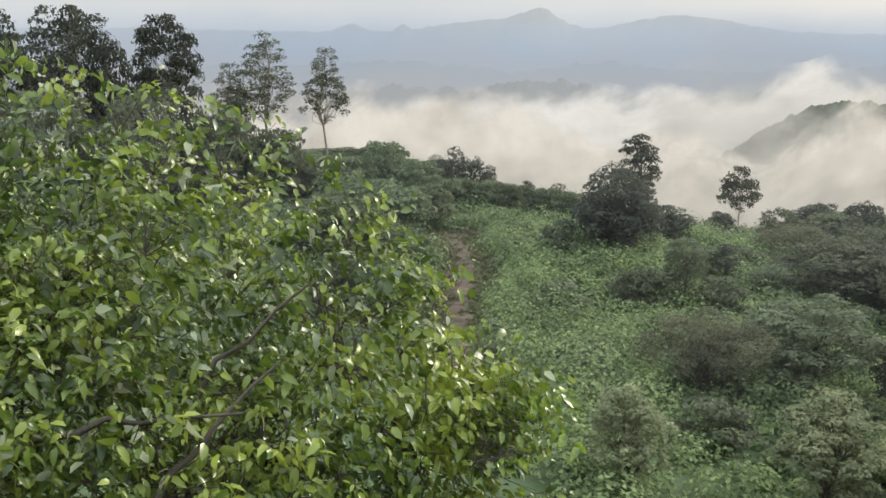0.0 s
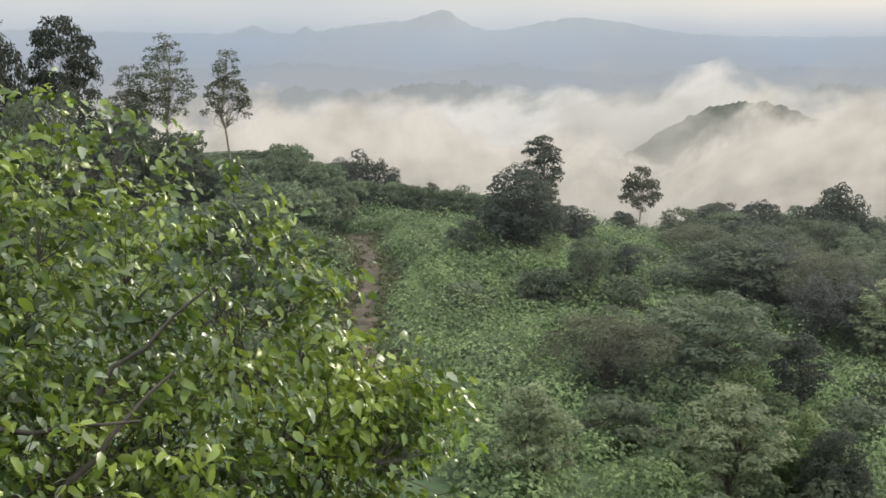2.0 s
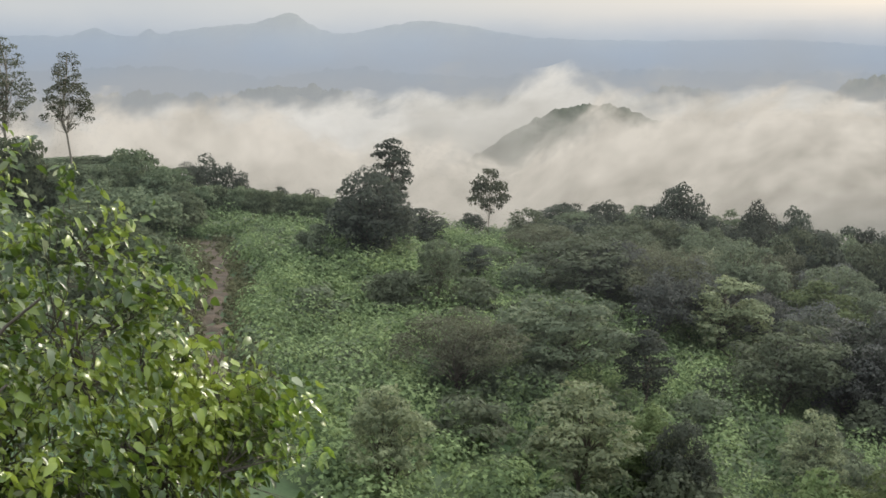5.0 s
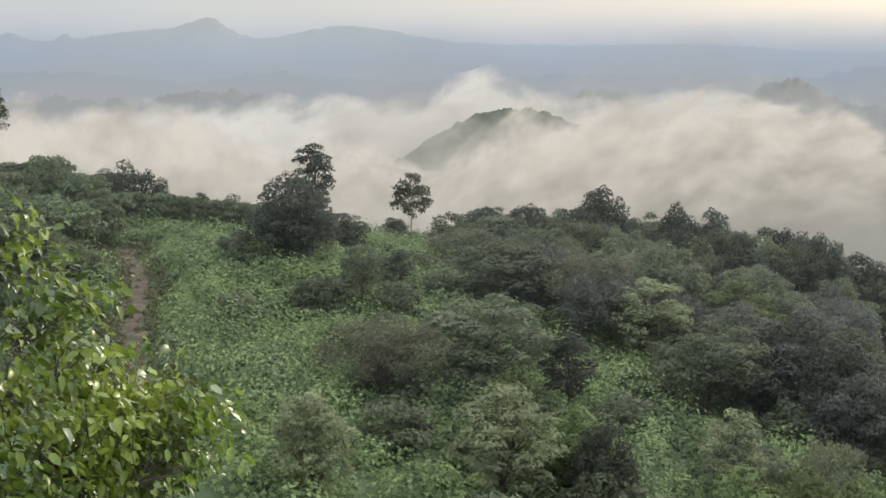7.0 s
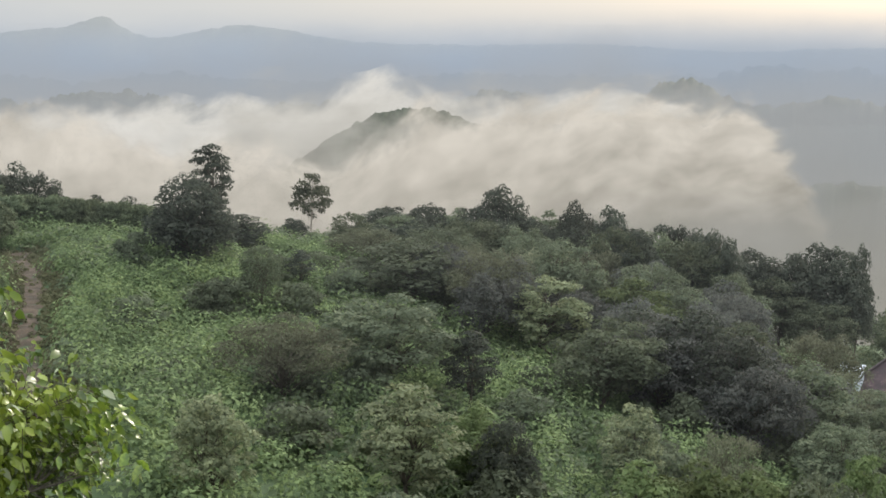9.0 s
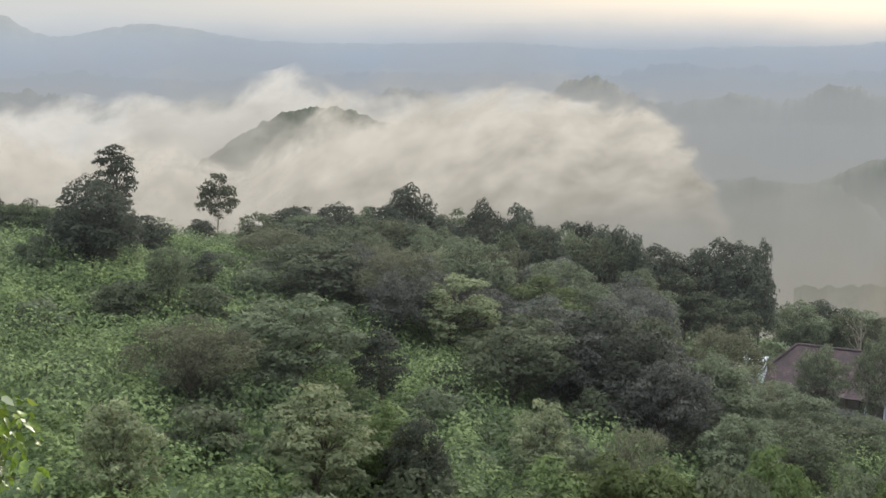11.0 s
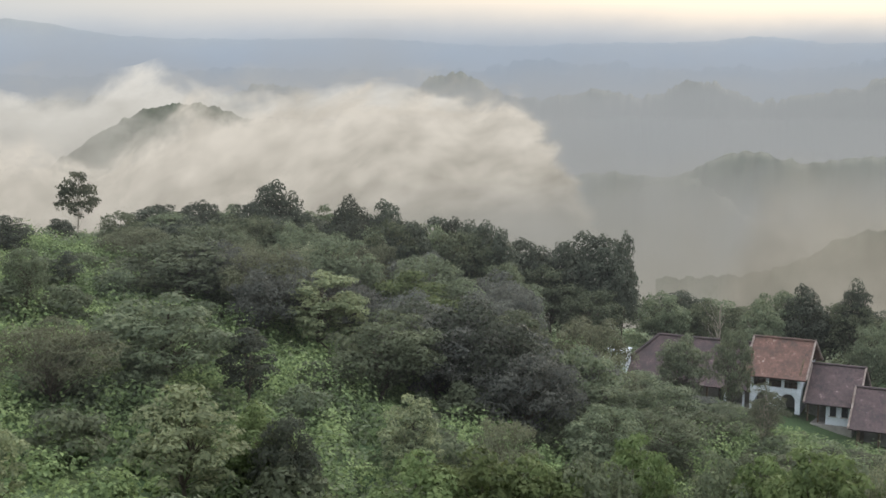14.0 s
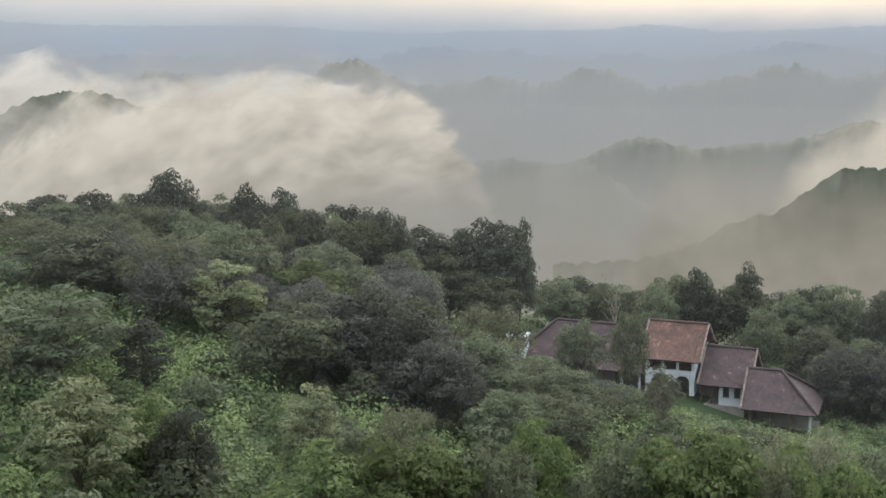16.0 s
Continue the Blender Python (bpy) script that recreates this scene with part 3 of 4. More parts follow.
# aerial haze put in as glowing sheets; colours set the paling with distance
V_SKY = glowing_mist_mat("far_haze_glow", (0.36, 0.455, 0.60), (0.67, 0.695, 0.715), 0.90, scale=(0.05, 0.3), edge=0.8, ragged=0.12, seed=1.0, floor_fade=0.0, tone=(0.45, 0.95), lean=0.9)
V_FAR = glowing_mist_mat("blue_haze_glow", (0.33, 0.39, 0.47), (0.365, 0.445, 0.56), 0.88, scale=(0.06, 0.5), edge=0.35, ragged=0.25, seed=4.0, floor_fade=0.0)
V_MID = glowing_mist_mat("grey_haze_glow", (0.36, 0.38, 0.395), (0.41, 0.425, 0.44), 0.84, scale=(0.08, 0.6), edge=0.35, ragged=0.35, seed=7.0, floor_fade=0.0)
# valley haze added as glowing grey-brown sheets that pale the hills behind
V_LOW = glowing_mist_mat("valley_haze_glow", (0.30, 0.295, 0.265), (0.36, 0.365, 0.36), 0.88, scale=(0.1, 0.6), edge=0.5, ragged=0.4, seed=13.0, floor_fade=0.0)
V_NEAR = glowing_mist_mat("low_haze_glow", (0.29, 0.275, 0.23), (0.37, 0.355, 0.31), 0.85, scale=(0.12, 0.7), edge=0.7, ragged=0.5, seed=11.0, floor_fade=0.0)
# clouds glow: sunlit cream top and grey shaded foot put into the colours
V_BANK = glowing_mist_mat("cloud_bank_glow", (0.50, 0.49, 0.46), (0.76, 0.74, 0.69), 0.985, scale=(0.30, 2.2), detail=8.0, edge=0.11, ragged=0.24, seed=2.0, floor_fade=0.3, tone=(0.45, 1.25), lean=0.75, tilt=16.0)
V_FRONT = glowing_mist_mat("cloud_front_glow", (0.36, 0.335, 0.285), (0.72, 0.67, 0.59), 0.97, scale=(0.34, 2.2), detail=8.0, edge=0.20, ragged=0.46, seed=9.0, floor_fade=0.5, tone=(0.50, 1.32), lean=0.8, billow=1.5, tilt=18.0)
# more glowing haze added before the wooded hills, and a self-bright mist patch
V_HILL = glowing_mist_mat("hill_haze_glow", (0.36, 0.345, 0.31), (0.54, 0.52, 0.47), 0.74, scale=(0.3, 1.8), edge=0.45, ragged=0.6, seed=21.0, floor_fade=0.0, tilt=20.0)
V_PATCH = glowing_mist_mat("cloud_patch_glow", (0.54, 0.50, 0.43), (0.74, 0.68, 0.58), 0.9, scale=(0.3, 1.0), edge=0.45, ragged=0.4, seed=5.0, floor_fade=0.3)
V_SIDE = glowing_mist_mat("hillside_haze_glow", (0.22, 0.205, 0.165), (0.40, 0.37, 0.31), 0.74, scale=(0.2, 0.8), edge=0.6, ragged=0.45, seed=15.0, floor_fade=0.1)

R = bearing_arc(-60, 100, 0.5)
mist("backdrop_far_haze", "glowing sheet for the pale haze before the mountains", 3850, R, -4.0, 7.0, V_SKY)
mist("backdrop_blue_haze", "glowing sheet for the blue morning haze over the plain", 2760, R, -6.0, 1.8, V_FAR)
mist("backdrop_grey_haze", "glowing sheet for the grey haze over the valley", 1900, R, -9.0, 1.2, V_MID)
F = bearing_arc(-30, 37, 0.25)
mist("backdrop_cloud_bank", "glowing sheet for the thick white cloud bank lying in the valley", 1250, F, -13.0 + 6.5 * smooth(F, 20, 30),
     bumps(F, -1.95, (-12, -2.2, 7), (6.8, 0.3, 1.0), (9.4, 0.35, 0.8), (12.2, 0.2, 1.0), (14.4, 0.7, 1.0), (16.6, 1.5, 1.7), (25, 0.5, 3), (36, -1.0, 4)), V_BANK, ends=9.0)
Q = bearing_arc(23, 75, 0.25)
mist("backdrop_valley_haze", "glowing sheet for the grey mist lying between the valley hills", 835, Q, -14.0, -1.2, V_LOW, ends=8.0)
mist("backdrop_hill_haze", "glowing sheet for the thin mist before the wooded hill", 840, bearing_arc(6, 34, 0.25), -9.0, -0.6, V_HILL, ends=4.0)
G = bearing_arc(-20, 39, 0.25)
mist("backdrop_cloud_front", "glowing sheet for the torn mist drifting before the valley hill", 800, G, -13.5 + 4.5 * smooth(G, 17, 28),
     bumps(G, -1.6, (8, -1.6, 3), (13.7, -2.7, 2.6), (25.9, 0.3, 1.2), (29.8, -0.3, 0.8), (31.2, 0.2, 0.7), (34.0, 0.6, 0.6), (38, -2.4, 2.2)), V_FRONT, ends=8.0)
P = bearing_arc(44, 75, 0.25)
mist("backdrop_cloud_patch", "glowing sheet for the bright patch of mist behind the hillside", 600, P, -11.0, bumps(P, -4.4, (52.8, 3.6, 3.4)), V_PATCH, ends=5.0)
mist("backdrop_low_haze", "glowing sheet for the thin haze hanging behind the trees", 340, R, -16.0, -4.2, V_NEAR)
mist("backdrop_hillside_haze", "glowing sheet for the thin brownish haze over the hillside", 300, bearing_arc(38, 75, 0.25), -13.0, -4.2, V_SIDE, ends=5.0)


def veil(name, dist, share):
    """Moist air over the slope: a sheet so thin that it only scatters a little of the sky's light."""
    m, n, l = node_mat(name)
    d, t, tr = n.new("ShaderNodeBsdfDiffuse"), n.new("ShaderNodeBsdfTranslucent"), n.new("ShaderNodeBsdfTransparent")
    for b in (d, t):
        b.inputs["Color"].default_value = (0.80, 0.84, 0.93, 1)
    both, x, o = n.new("ShaderNodeMixShader"), n.new("ShaderNodeMixShader"), n.new("ShaderNodeOutputMaterial")
    x.inputs[0].default_value = share
    l.new(d.outputs[0], both.inputs[1])
    l.new(t.outputs[0], both.inputs[2])
    l.new(tr.outputs[0], x.inputs[1])
    l.new(both.outputs[0], x.inputs[2])
    l.new(x.outputs[0], o.inputs["Surface"])
    mist(name, "thin moist air over the slope", dist, R, -30.0, -3.0, m)


veil("slope_haze", 62, 0.006)
veil("ridge_haze", 98, 0.008)

# ---- trees, clump by clump: kind, bearing, distance, height of the top over the eye's level in degrees, crown width ----
for row in (
        ("high", -18.9, 118, 1.3, 8), ("high", -15.9, 126, 1.5, 8.0), ("dark", -14.2, 122, 0.2, 6), ("high", -11.9, 142, 1.15, 7.2), ("dark", -11.4, 112, -1.8, 8), ("tall", -7.7, 170, 0.4, 7.6), ("tall", -9.2, 168, -0.9, 5.6),
        ("open", -9.0, 160, -2.3, 4.5), ("tall", -5.1, 176, -0.25, 6.3), ("mid", -17, 98, -2.0, 8), ("mid", -13.5, 100, -2.2, 8)):
    plant(*row)
for row in (
        ("bush", -7.6, 183, -4.9, 9), ("bush", -6.0, 184, -5.0, 9), ("bush", -4.4, 184, -5.1, 9), ("bush", -2.9, 183, -5.1, 8), ("bush", -7.0, 172, -5.0, 8), ("bush", -5.4, 174, -5.1, 8), ("bush", -3.8, 172, -5.2, 8), ("bush", -2.4, 170, -5.2, 8), ("bush", -9.8, 128, -3.2, 8), ("bush", -7.6, 132, -3.7, 8), ("bush", -5.8, 134, -4.9, 8), ("bush", -2.6, 140, -4.3, 6), ("bush", -3.9, 136, -5.0, 5), ("bush", -1.2, 136, -5.1, 6), ("bush", -4.2, 118, -5.7, 7),
        ("bush", -2.4, 112, -6.0, 7), ("bush", -0.9, 118, -6.2, 6), ("bush", -3.4, 96, -7.2, 7), ("bush", -1.8, 92, -8.0, 5), ("bush", -2.2, 80, -9.6, 5), ("bush", -5.0, 100, -6.6, 8), ("bush", -3.6, 78, -9.2, 6)):
    plant(*row)
for row in (
        ("dark", 0.5, 165, -4.6, 7), ("dark", 1.7, 166, -5.1, 6), ("dark", -0.3, 160, -4.9, 5), ("open", 3.7, 140, -6.0, 2.5), ("dark", 5.1, 150, -6.15, 6),
        ("dark", 7.6, 102, -5.3, 6.9), ("dark", 7.9, 105, -5.9, 6.4), ("open", 8.6, 125, -3.95, 4.2), ("dark", 9.7, 118, -7.0, 5), ("slim", 12.8, 150, -5.25, 4.6), ("dark", 12.1, 140, -7.2, 3.2), ("mid", 14.8, 130, -7.0, 5)):
    plant(*row)
for k in range(16):    # the dense hedge of bamboo across the ridge
    plant("bush", -0.6 + k * 0.43, 124 + PICK.uniform(-2, 2), -5.75 - 0.055 * k + PICK.uniform(-0.1, 0.1), 3.6)
for row in (
        ("dark", 16.4, 140, -6.75, 5.9), ("dark", 18.0, 142, -6.6, 6.5), ("mid", 19.3, 140, -6.8, 6.5), ("dark", 21.2, 140, -5.85, 7.3), ("mid", 23.2, 142, -6.9, 6.5), ("dark", 24.5, 138, -6.5, 5.5),
        ("dark", 26.1, 140, -6.8, 6.5), ("mid", 27.7, 138, -7.8, 6.5), ("dark", 29.4, 140, -7.55, 5.9), ("dark", 31.0, 148, -8.6, 8), ("dark", 32.4, 151, -8.45, 8.5), ("mid", 33.4, 146, -9.6, 8), ("dark", 34.6, 150, -8.15, 9.5), ("dark", 35.7, 149, -8.3, 8.0), ("dark", 36.6, 152, -8.1, 3.6), ("mid", 31.8, 140, -10.4, 7.5), ("mid", 35.2, 142, -10.6, 7)):
    plant(*row)
for row in (
        ("mid", 17.2, 105, -8.1, 10.5), ("olive", 20.8, 100, -8.7, 7), ("grey", 23.5, 95, -9.8, 6), ("bright", 27.4, 105, -9.8, 8), ("dusky", 28.4, 88, -11.7, 9.0), ("dusky", 31.6, 88, -12.1, 8), ("dusky", 32.6, 82, -13.3, 6.6), ("mid", 35.3, 86, -14.6, 6.0),
        ("olive", 11.6, 70, -11.6, 7.0), ("mid", 16.3, 76, -10.6, 8.2), ("open", 20.0, 75, -12.2, 3.4), ("mid", 10.65, 90, -8.4, 2.8), ("open", 12.4, 100, -8.6, 2.4)):
    plant(*row)
for row in (
        ("grey", 17.3, 58, -14.6, 4.8), ("grey", 8.4, 50, -14.7, 3.3), ("bright", 20.4, 62, -15.5, 3.4), ("dark", 21.6, 60, -16.0, 3.4), ("grey", 27.3, 66, -15.3, 3.2), ("olive", 31.6, 66, -16.3, 3.4),
        ("dusky", 34.5, 92, -13.2, 8), ("bright", 27.6, 52, -17.7, 5.2), ("bright", 30.3, 52, -17.6, 5.6), ("bright", 33.0, 53, -17.9, 4.6), ("mid", 35.6, 54, -17.9, 4.4), ("bright", 37.6, 60, -16.8, 3.4),
        ("mid", 41.0, 60, -17.4, 4.4), ("bright", 45.4, 58, -16.9, 5.6), ("olive", 47.6, 60, -17.6, 4), ("bright", 51.6, 58, -17.8, 5), ("bright", 48.8, 62, -17.2, 5), ("olive", 49.6, 70, -16.6, 6), ("mid", 53.2, 68, -16.6, 5.5), ("bright", 43.4, 60, -17.4, 4.4), ("mid", 47.0, 66, -17.2, 5), ("shrub", 40.2, 117, -15.3, 3.4), ("shrub", 41.2, 116, -15.5, 3.2), ("shrub", 42.2, 117, -15.4, 3.0), ("shrub", 43.0, 116, -15.7, 2.6), ("shrub", 45.6, 112, -16.6, 3.0), ("shrub", 46.8, 111, -16.9, 2.6), ("shrub", 44.4, 113, -16.5, 2.4), ("shrub", 47.9, 108, -17.3, 2.8), ("slim", 43.2, 108, -14.6, 3.4), ("mid", 38.2, 112, -14.2, 5), ("dusky", 39.9, 106, -15.0, 5.5)):
    plant(*row)
for row in (
        ("mid", 39.4, 112, -12.3, 4.6), ("mid", 41.5, 114, -12.0, 3.4), ("tall", 42.9, 98, -14.2, 2.6), ("bare", 40.6, 150, -10.3, 4.0), ("bare", 43.0, 154, -10.9, 3.2), ("mid", 38.6, 100, -14.6, 5), ("mid", 41.0, 102, -15.2, 5), ("mid", 47.4, 104, -16.9, 4), ("mid", 49.2, 82, -17.4, 5), ("mid", 53.0, 80, -17.2, 5), ("mid", 37.4, 105, -14.0, 6), ("mid", 40.4, 96, -15.6, 5), ("mid", 44.0, 92, -17.2, 5), ("mid", 38.5, 85, -15.8, 6),
        ("mid", 36.0, 78, -15.6, 5), ("mid", 46.6, 84, -17.9, 5), ("mid", 43.0, 78, -17.2, 5)):
    plant(*row)
for row in (
        ("mid", 38.5, 152, -10.6, 6), ("mid", 40.2, 156, -10.8, 5), ("mid", 42.6, 152, -10.7, 5.5), ("dark", 44.4, 158, -10.1, 6), ("dark", 46.5, 160, -9.7, 5), ("mid", 48.5, 155, -10.8, 6),
        ("mid", 50.4, 156, -10.5, 6), ("dark", 52.2, 152, -10.6, 6), ("mid", 49.6, 142, -12.3, 6), ("mid", 51.6, 138, -12.6, 6), ("dark", 53.5, 135, -12.2, 6), ("mid", 47.2, 146, -11.6, 5)):
    plant(*row)

for k in range(15):       # the trees just below the skyline
    plant(PICK.choice(("dark", "mid", "mid")), 15.6 + 1.08 * k + PICK.uniform(-0.2, 0.2), 130 + PICK.uniform(-4, 4), -7.35 - 0.035 * k + PICK.uniform(-0.35, 0.25), PICK.uniform(5.5, 7.0))

for k in range(11):
    plant(PICK.choice(("dark", "dark", "open")), 16.2 + 1.36 * k + PICK.uniform(-0.25, 0.25), 137 + PICK.uniform(-3, 3), -6.9 - 0.045 * k + PICK.uniform(-0.4, 0.35), PICK.uniform(6.0, 7.5))

for k in range(12):       # woods behind and beside the house
    plant(PICK.choice(("dark", "dark", "mid")), 38.0 + 1.42 * k + PICK.uniform(-0.3, 0.3), 164 + PICK.uniform(-5, 5), -10.75 + PICK.uniform(-0.4, 0.4), PICK.uniform(6.5, 8.5))
for k in range(10):
    plant(PICK.choice(("dark", "dusky", "mid")), 49.6 + 0.6 * k, 138 + PICK.uniform(-9, 9), -12.6 + PICK.uniform(-0.6, 0.4), PICK.uniform(5.5, 7.0))

# the forest between them
spots = []
for _ in range(2500):
    az, d = PICK.uniform(14.5, 36), PICK.uniform(84, 160)
    x, y, z = polar(az, d)
    if az > 31.8 and d > 100 or az < 19 and d < 118 or az < 26 and d < 92 or az > 33.5 and d > 140 or 21 < az < 26 and d < 100:
        continue
    if len(spots) < 76 and all((x - a) ** 2 + (y - b) ** 2 > 26 for a, b in spots):
        spots.append((x, y))
        top = math.degrees(math.atan((z + PICK.uniform(5.5, 8.5) - E) / d))
        plant(PICK.choice(("mid", "mid", "dark", "olive", "dusky")), az, d, min(top, -7.7), PICK.uniform(5.4, 7.6))

for _ in range(115):
    az, d = PICK.uniform(4, 54), PICK.uniform(50, 118)
    x, y, z = polar(az, d)
    if math.hypot(x - HOUSE[0], y - HOUSE[1]) < 17 or (az < 17 and PICK.random() < 0.35):
        continue
    tall_m = PICK.uniform(1.4, 3.2)
    plant("shrub", az, d, math.degrees(math.atan((z + tall_m - E) / d)), tall_m * PICK.uniform(1.0, 1.5))

for kind, variants in STOCK.items():      # spare patterns that stand nowhere
    for k, spare_ob in enumerate(variants):
        if (kind, k) not in used_stock:
            for o in (*spare_ob.children_recursive, spare_ob):
                bpy.data.objects.remove(o)

# ---- undergrowth: ferns and low shrubs over the whole slope ----


def undergrowth(name, label, material, n, az0, az1, d0, d1, size, leaf, per, seed, keep=None, clear=1.0, spare=0.75):
    rng = np.random.default_rng(seed)
    az = rng.uniform(az0, az1, n)
    d = np.sqrt(rng.uniform(d0 * d0, d1 * d1, n))
    x, y = d * np.sin(np.radians(az)), d * np.cos(np.radians(az))
    ok = ~((np.abs(x - path_middle(y)) < path_half(y) * clear + spare) & (y < 114))
    ok &= ~((np.abs(x - HOUSE[0]) < 22) & (np.abs(y - HOUSE[1]) < 22) & (np.hypot(x - HOUSE[0] - 2, y - HOUSE[1] - 1) < 16))
    if keep is not None:
        ok &= keep(x, y, rng)
    x, y = x[ok], y[ok]
    n = len(x)
    z = ground(x, y)
    s = size * (0.45 + 0.8 * rng.random(n) ** 1.6) * (0.5 + 1.0 * value_noise(x / 4, y / 4, seed))
    q = unit(rng.normal(size=(n, per, 3)))
    q[..., 2] = np.abs(q[..., 2]) ** 0.7
    at = np.stack([x, y, z - 0.1 * s], -1)[:, None] + q * (1.05 - 0.4 * rng.random((n, per, 1)) ** 2) * s[:, None, None] * np.array([1, 1, 1.22])
    nr = q + rng.normal(size=q.shape) * 0.22 + np.array([0, 0, 0.2])
    sz = (leaf * rng.uniform(0.6, 1.4, (n, per))).ravel()
    v, f = leaf_quads(at.reshape(-1, 3), nr.reshape(-1, 3), sz, 0.7, rng=rng)
    tagged(new(name, array_mesh(name, v, f, [material])), label, "undergrowth", kind="stuff")


undergrowth("undergrowth", "dense green ferns and low shrubs on the slope", L_UNDER, 3700, -3, 54, 42, 132, 1.55, 0.20, 175, 1, spare=1.35)
undergrowth("scrub", "darker green scrub under and between the trees", L_SCRUB, 5500, -20, 54, 60, 175, 1.2, 0.30, 40, 2, spare=1.1)
undergrowth("verge", "dry grass and weeds along the path", L_DRY, 3800, -4, 3.5, 52, 118, 0.30, 0.16, 24, 3, keep=lambda x, y, g: (np.abs(x - path_middle(y)) < 2.6) & ((np.abs(x - path_middle(y)) > 0.65) | (g.random(len(x)) < 0.13)), clear=0.0, spare=0.0)

# ---- the old house ----
W_WHITE = rough_mat("limewash", [(0.15, (0.34, 0.37, 0.41)), (0.5, (0.52, 0.56, 0.62)), (0.85, (0.64, 0.68, 0.74))], scale=0.8, fine=5.0, bump=0.15)
W_STONE = rough_mat("grey_plaster", [(0.2, (0.16, 0.15, 0.14)), (0.8, (0.34, 0.32, 0.30))], scale=1.2)
W_VERGE = rough_mat("mortar", [(0.2, (0.14, 0.10, 0.09)), (0.6, (0.26, 0.21, 0.19)), (0.85, (0.38, 0.33, 0.30))], scale=2.0)
W_WOOD = rough_mat("old_wood", [(0.2, (0.05, 0.035, 0.025)), (0.8, (0.13, 0.09, 0.06))], scale=3.0, stretch=(0.2, 1, 1))
W_DARK = plain_mat("dark_room", (0.02, 0.02, 0.022))
T_RED = tile_mat("red_tiles", [(0.25, (0.055, 0.042, 0.038)), (0.6, (0.108, 0.055, 0.044)), (0.85, (0.165, 0.086, 0.067)), (1.0, (0.34, 0.26, 0.23))])
T_OLD = tile_mat("old_tiles", [(0.25, (0.040, 0.034, 0.036)), (0.6, (0.066, 0.043, 0.047)), (0.85, (0.098, 0.063, 0.065)), (1.0, (0.26, 0.20, 0.19))])


def bm_box(bm, x0, x1, y0, y1, z0, z1):
    v = [bm.verts.new(c) for c in ((x0, y0, z0), (x1, y0, z0), (x1, y1, z0), (x0, y1, z0), (x0, y0, z1), (x1, y0, z1), (x1, y1, z1), (x0, y1, z1))]
    for f in ((3, 2, 1, 0), (4, 5, 6, 7), (0, 1, 5, 4), (1, 2, 6, 5), (2, 3, 7, 6), (3, 0, 4, 7)):
        bm.faces.new([v[i] for i in f])


def bm_mesh(name, bm, material):
    me = bpy.data.meshes.new(name)
    bm.to_mesh(me)
    bm.free()
    me.materials.append(material)
    return me


def box_part(name, parent, material, x0, x1, y0, y1, z0, z1, label="", bevel=0.02):
    bm = bmesh.new()
    bm_box(bm, x0, x1, y0, y1, z0, z1)
    if bevel:
        bmesh.ops.bevel(bm, geom=bm.edges[:], offset=bevel, segments=1, affect="EDGES")
    return part(name, bm_mesh(name, bm, material), parent, label)


def roof_slab(name, parent, material, corners, label="", thick=0.14):
    """One roof slope from four corners (eave left, eave right, ridge right, ridge left); UV runs along and up the slope in metres."""
    c = [Vector(p) for p in corners]
    nrm = (c[1] - c[0]).cross(c[3] - c[0]).normalized()
    along = (c[1] - c[0]).normalized()
    up = nrm.cross(along)
    bm = bmesh.new()
    uvl = bm.loops.layers.uv.new("UVMap")
    cols, rows = max(2, int((c[1] - c[0]).length / 0.8)), 8
    grid = []
    for i in range(rows + 1):
        line = []
        for j in range(cols + 1):
            a, b = c[0].lerp(c[1], j / cols), c[3].lerp(c[2], j / cols)
            p = a.lerp(b, i / rows)
            sagging = -0.10 * math.sin(math.pi * i / rows) + 0.035 * (noise.noise(p * 0.9) + noise.noise(p * 2.7))
            line.append(bm.verts.new(p + nrm * sagging))
        grid.append(line)
    for i in range(rows):
        for j in range(cols):
            f = bm.faces.new((grid[i][j], grid[i][j + 1], grid[i + 1][j + 1], grid[i + 1][j]))
            for lo in f.loops:
                lo[uvl].uv = ((lo.vert.co - c[0]).dot(along), (lo.vert.co - c[0]).dot(up))
    ext = bmesh.ops.extrude_face_region(bm, geom=bm.faces[:])
    bmesh.ops.translate(bm, verts=[g for g in ext["geom"] if isinstance(g, bmesh.types.BMVert)], vec=-nrm * thick)
    bmesh.ops.recalc_face_normals(bm, faces=bm.faces[:])
    return part(name, bm_mesh(name, bm, material), parent, label)


def ridge_caps(parent, a, b, material):
    """Round ridge tiles laid end to end along a ridge or hip."""
    a, b = Vector(a), Vector(b)
    n = max(2, int((b - a).length / 0.45))
    for k in range(n):
        p, q = a.lerp(b, k / n), a.lerp(b, (k + 1.08) / n)
        v, f = tubes([[(np.array(p), 0.13), (np.array(q), 0.15)]], 7)
        part("ridge_tile", array_mesh("ridge_tile", v, f, [material], soft=True), parent)


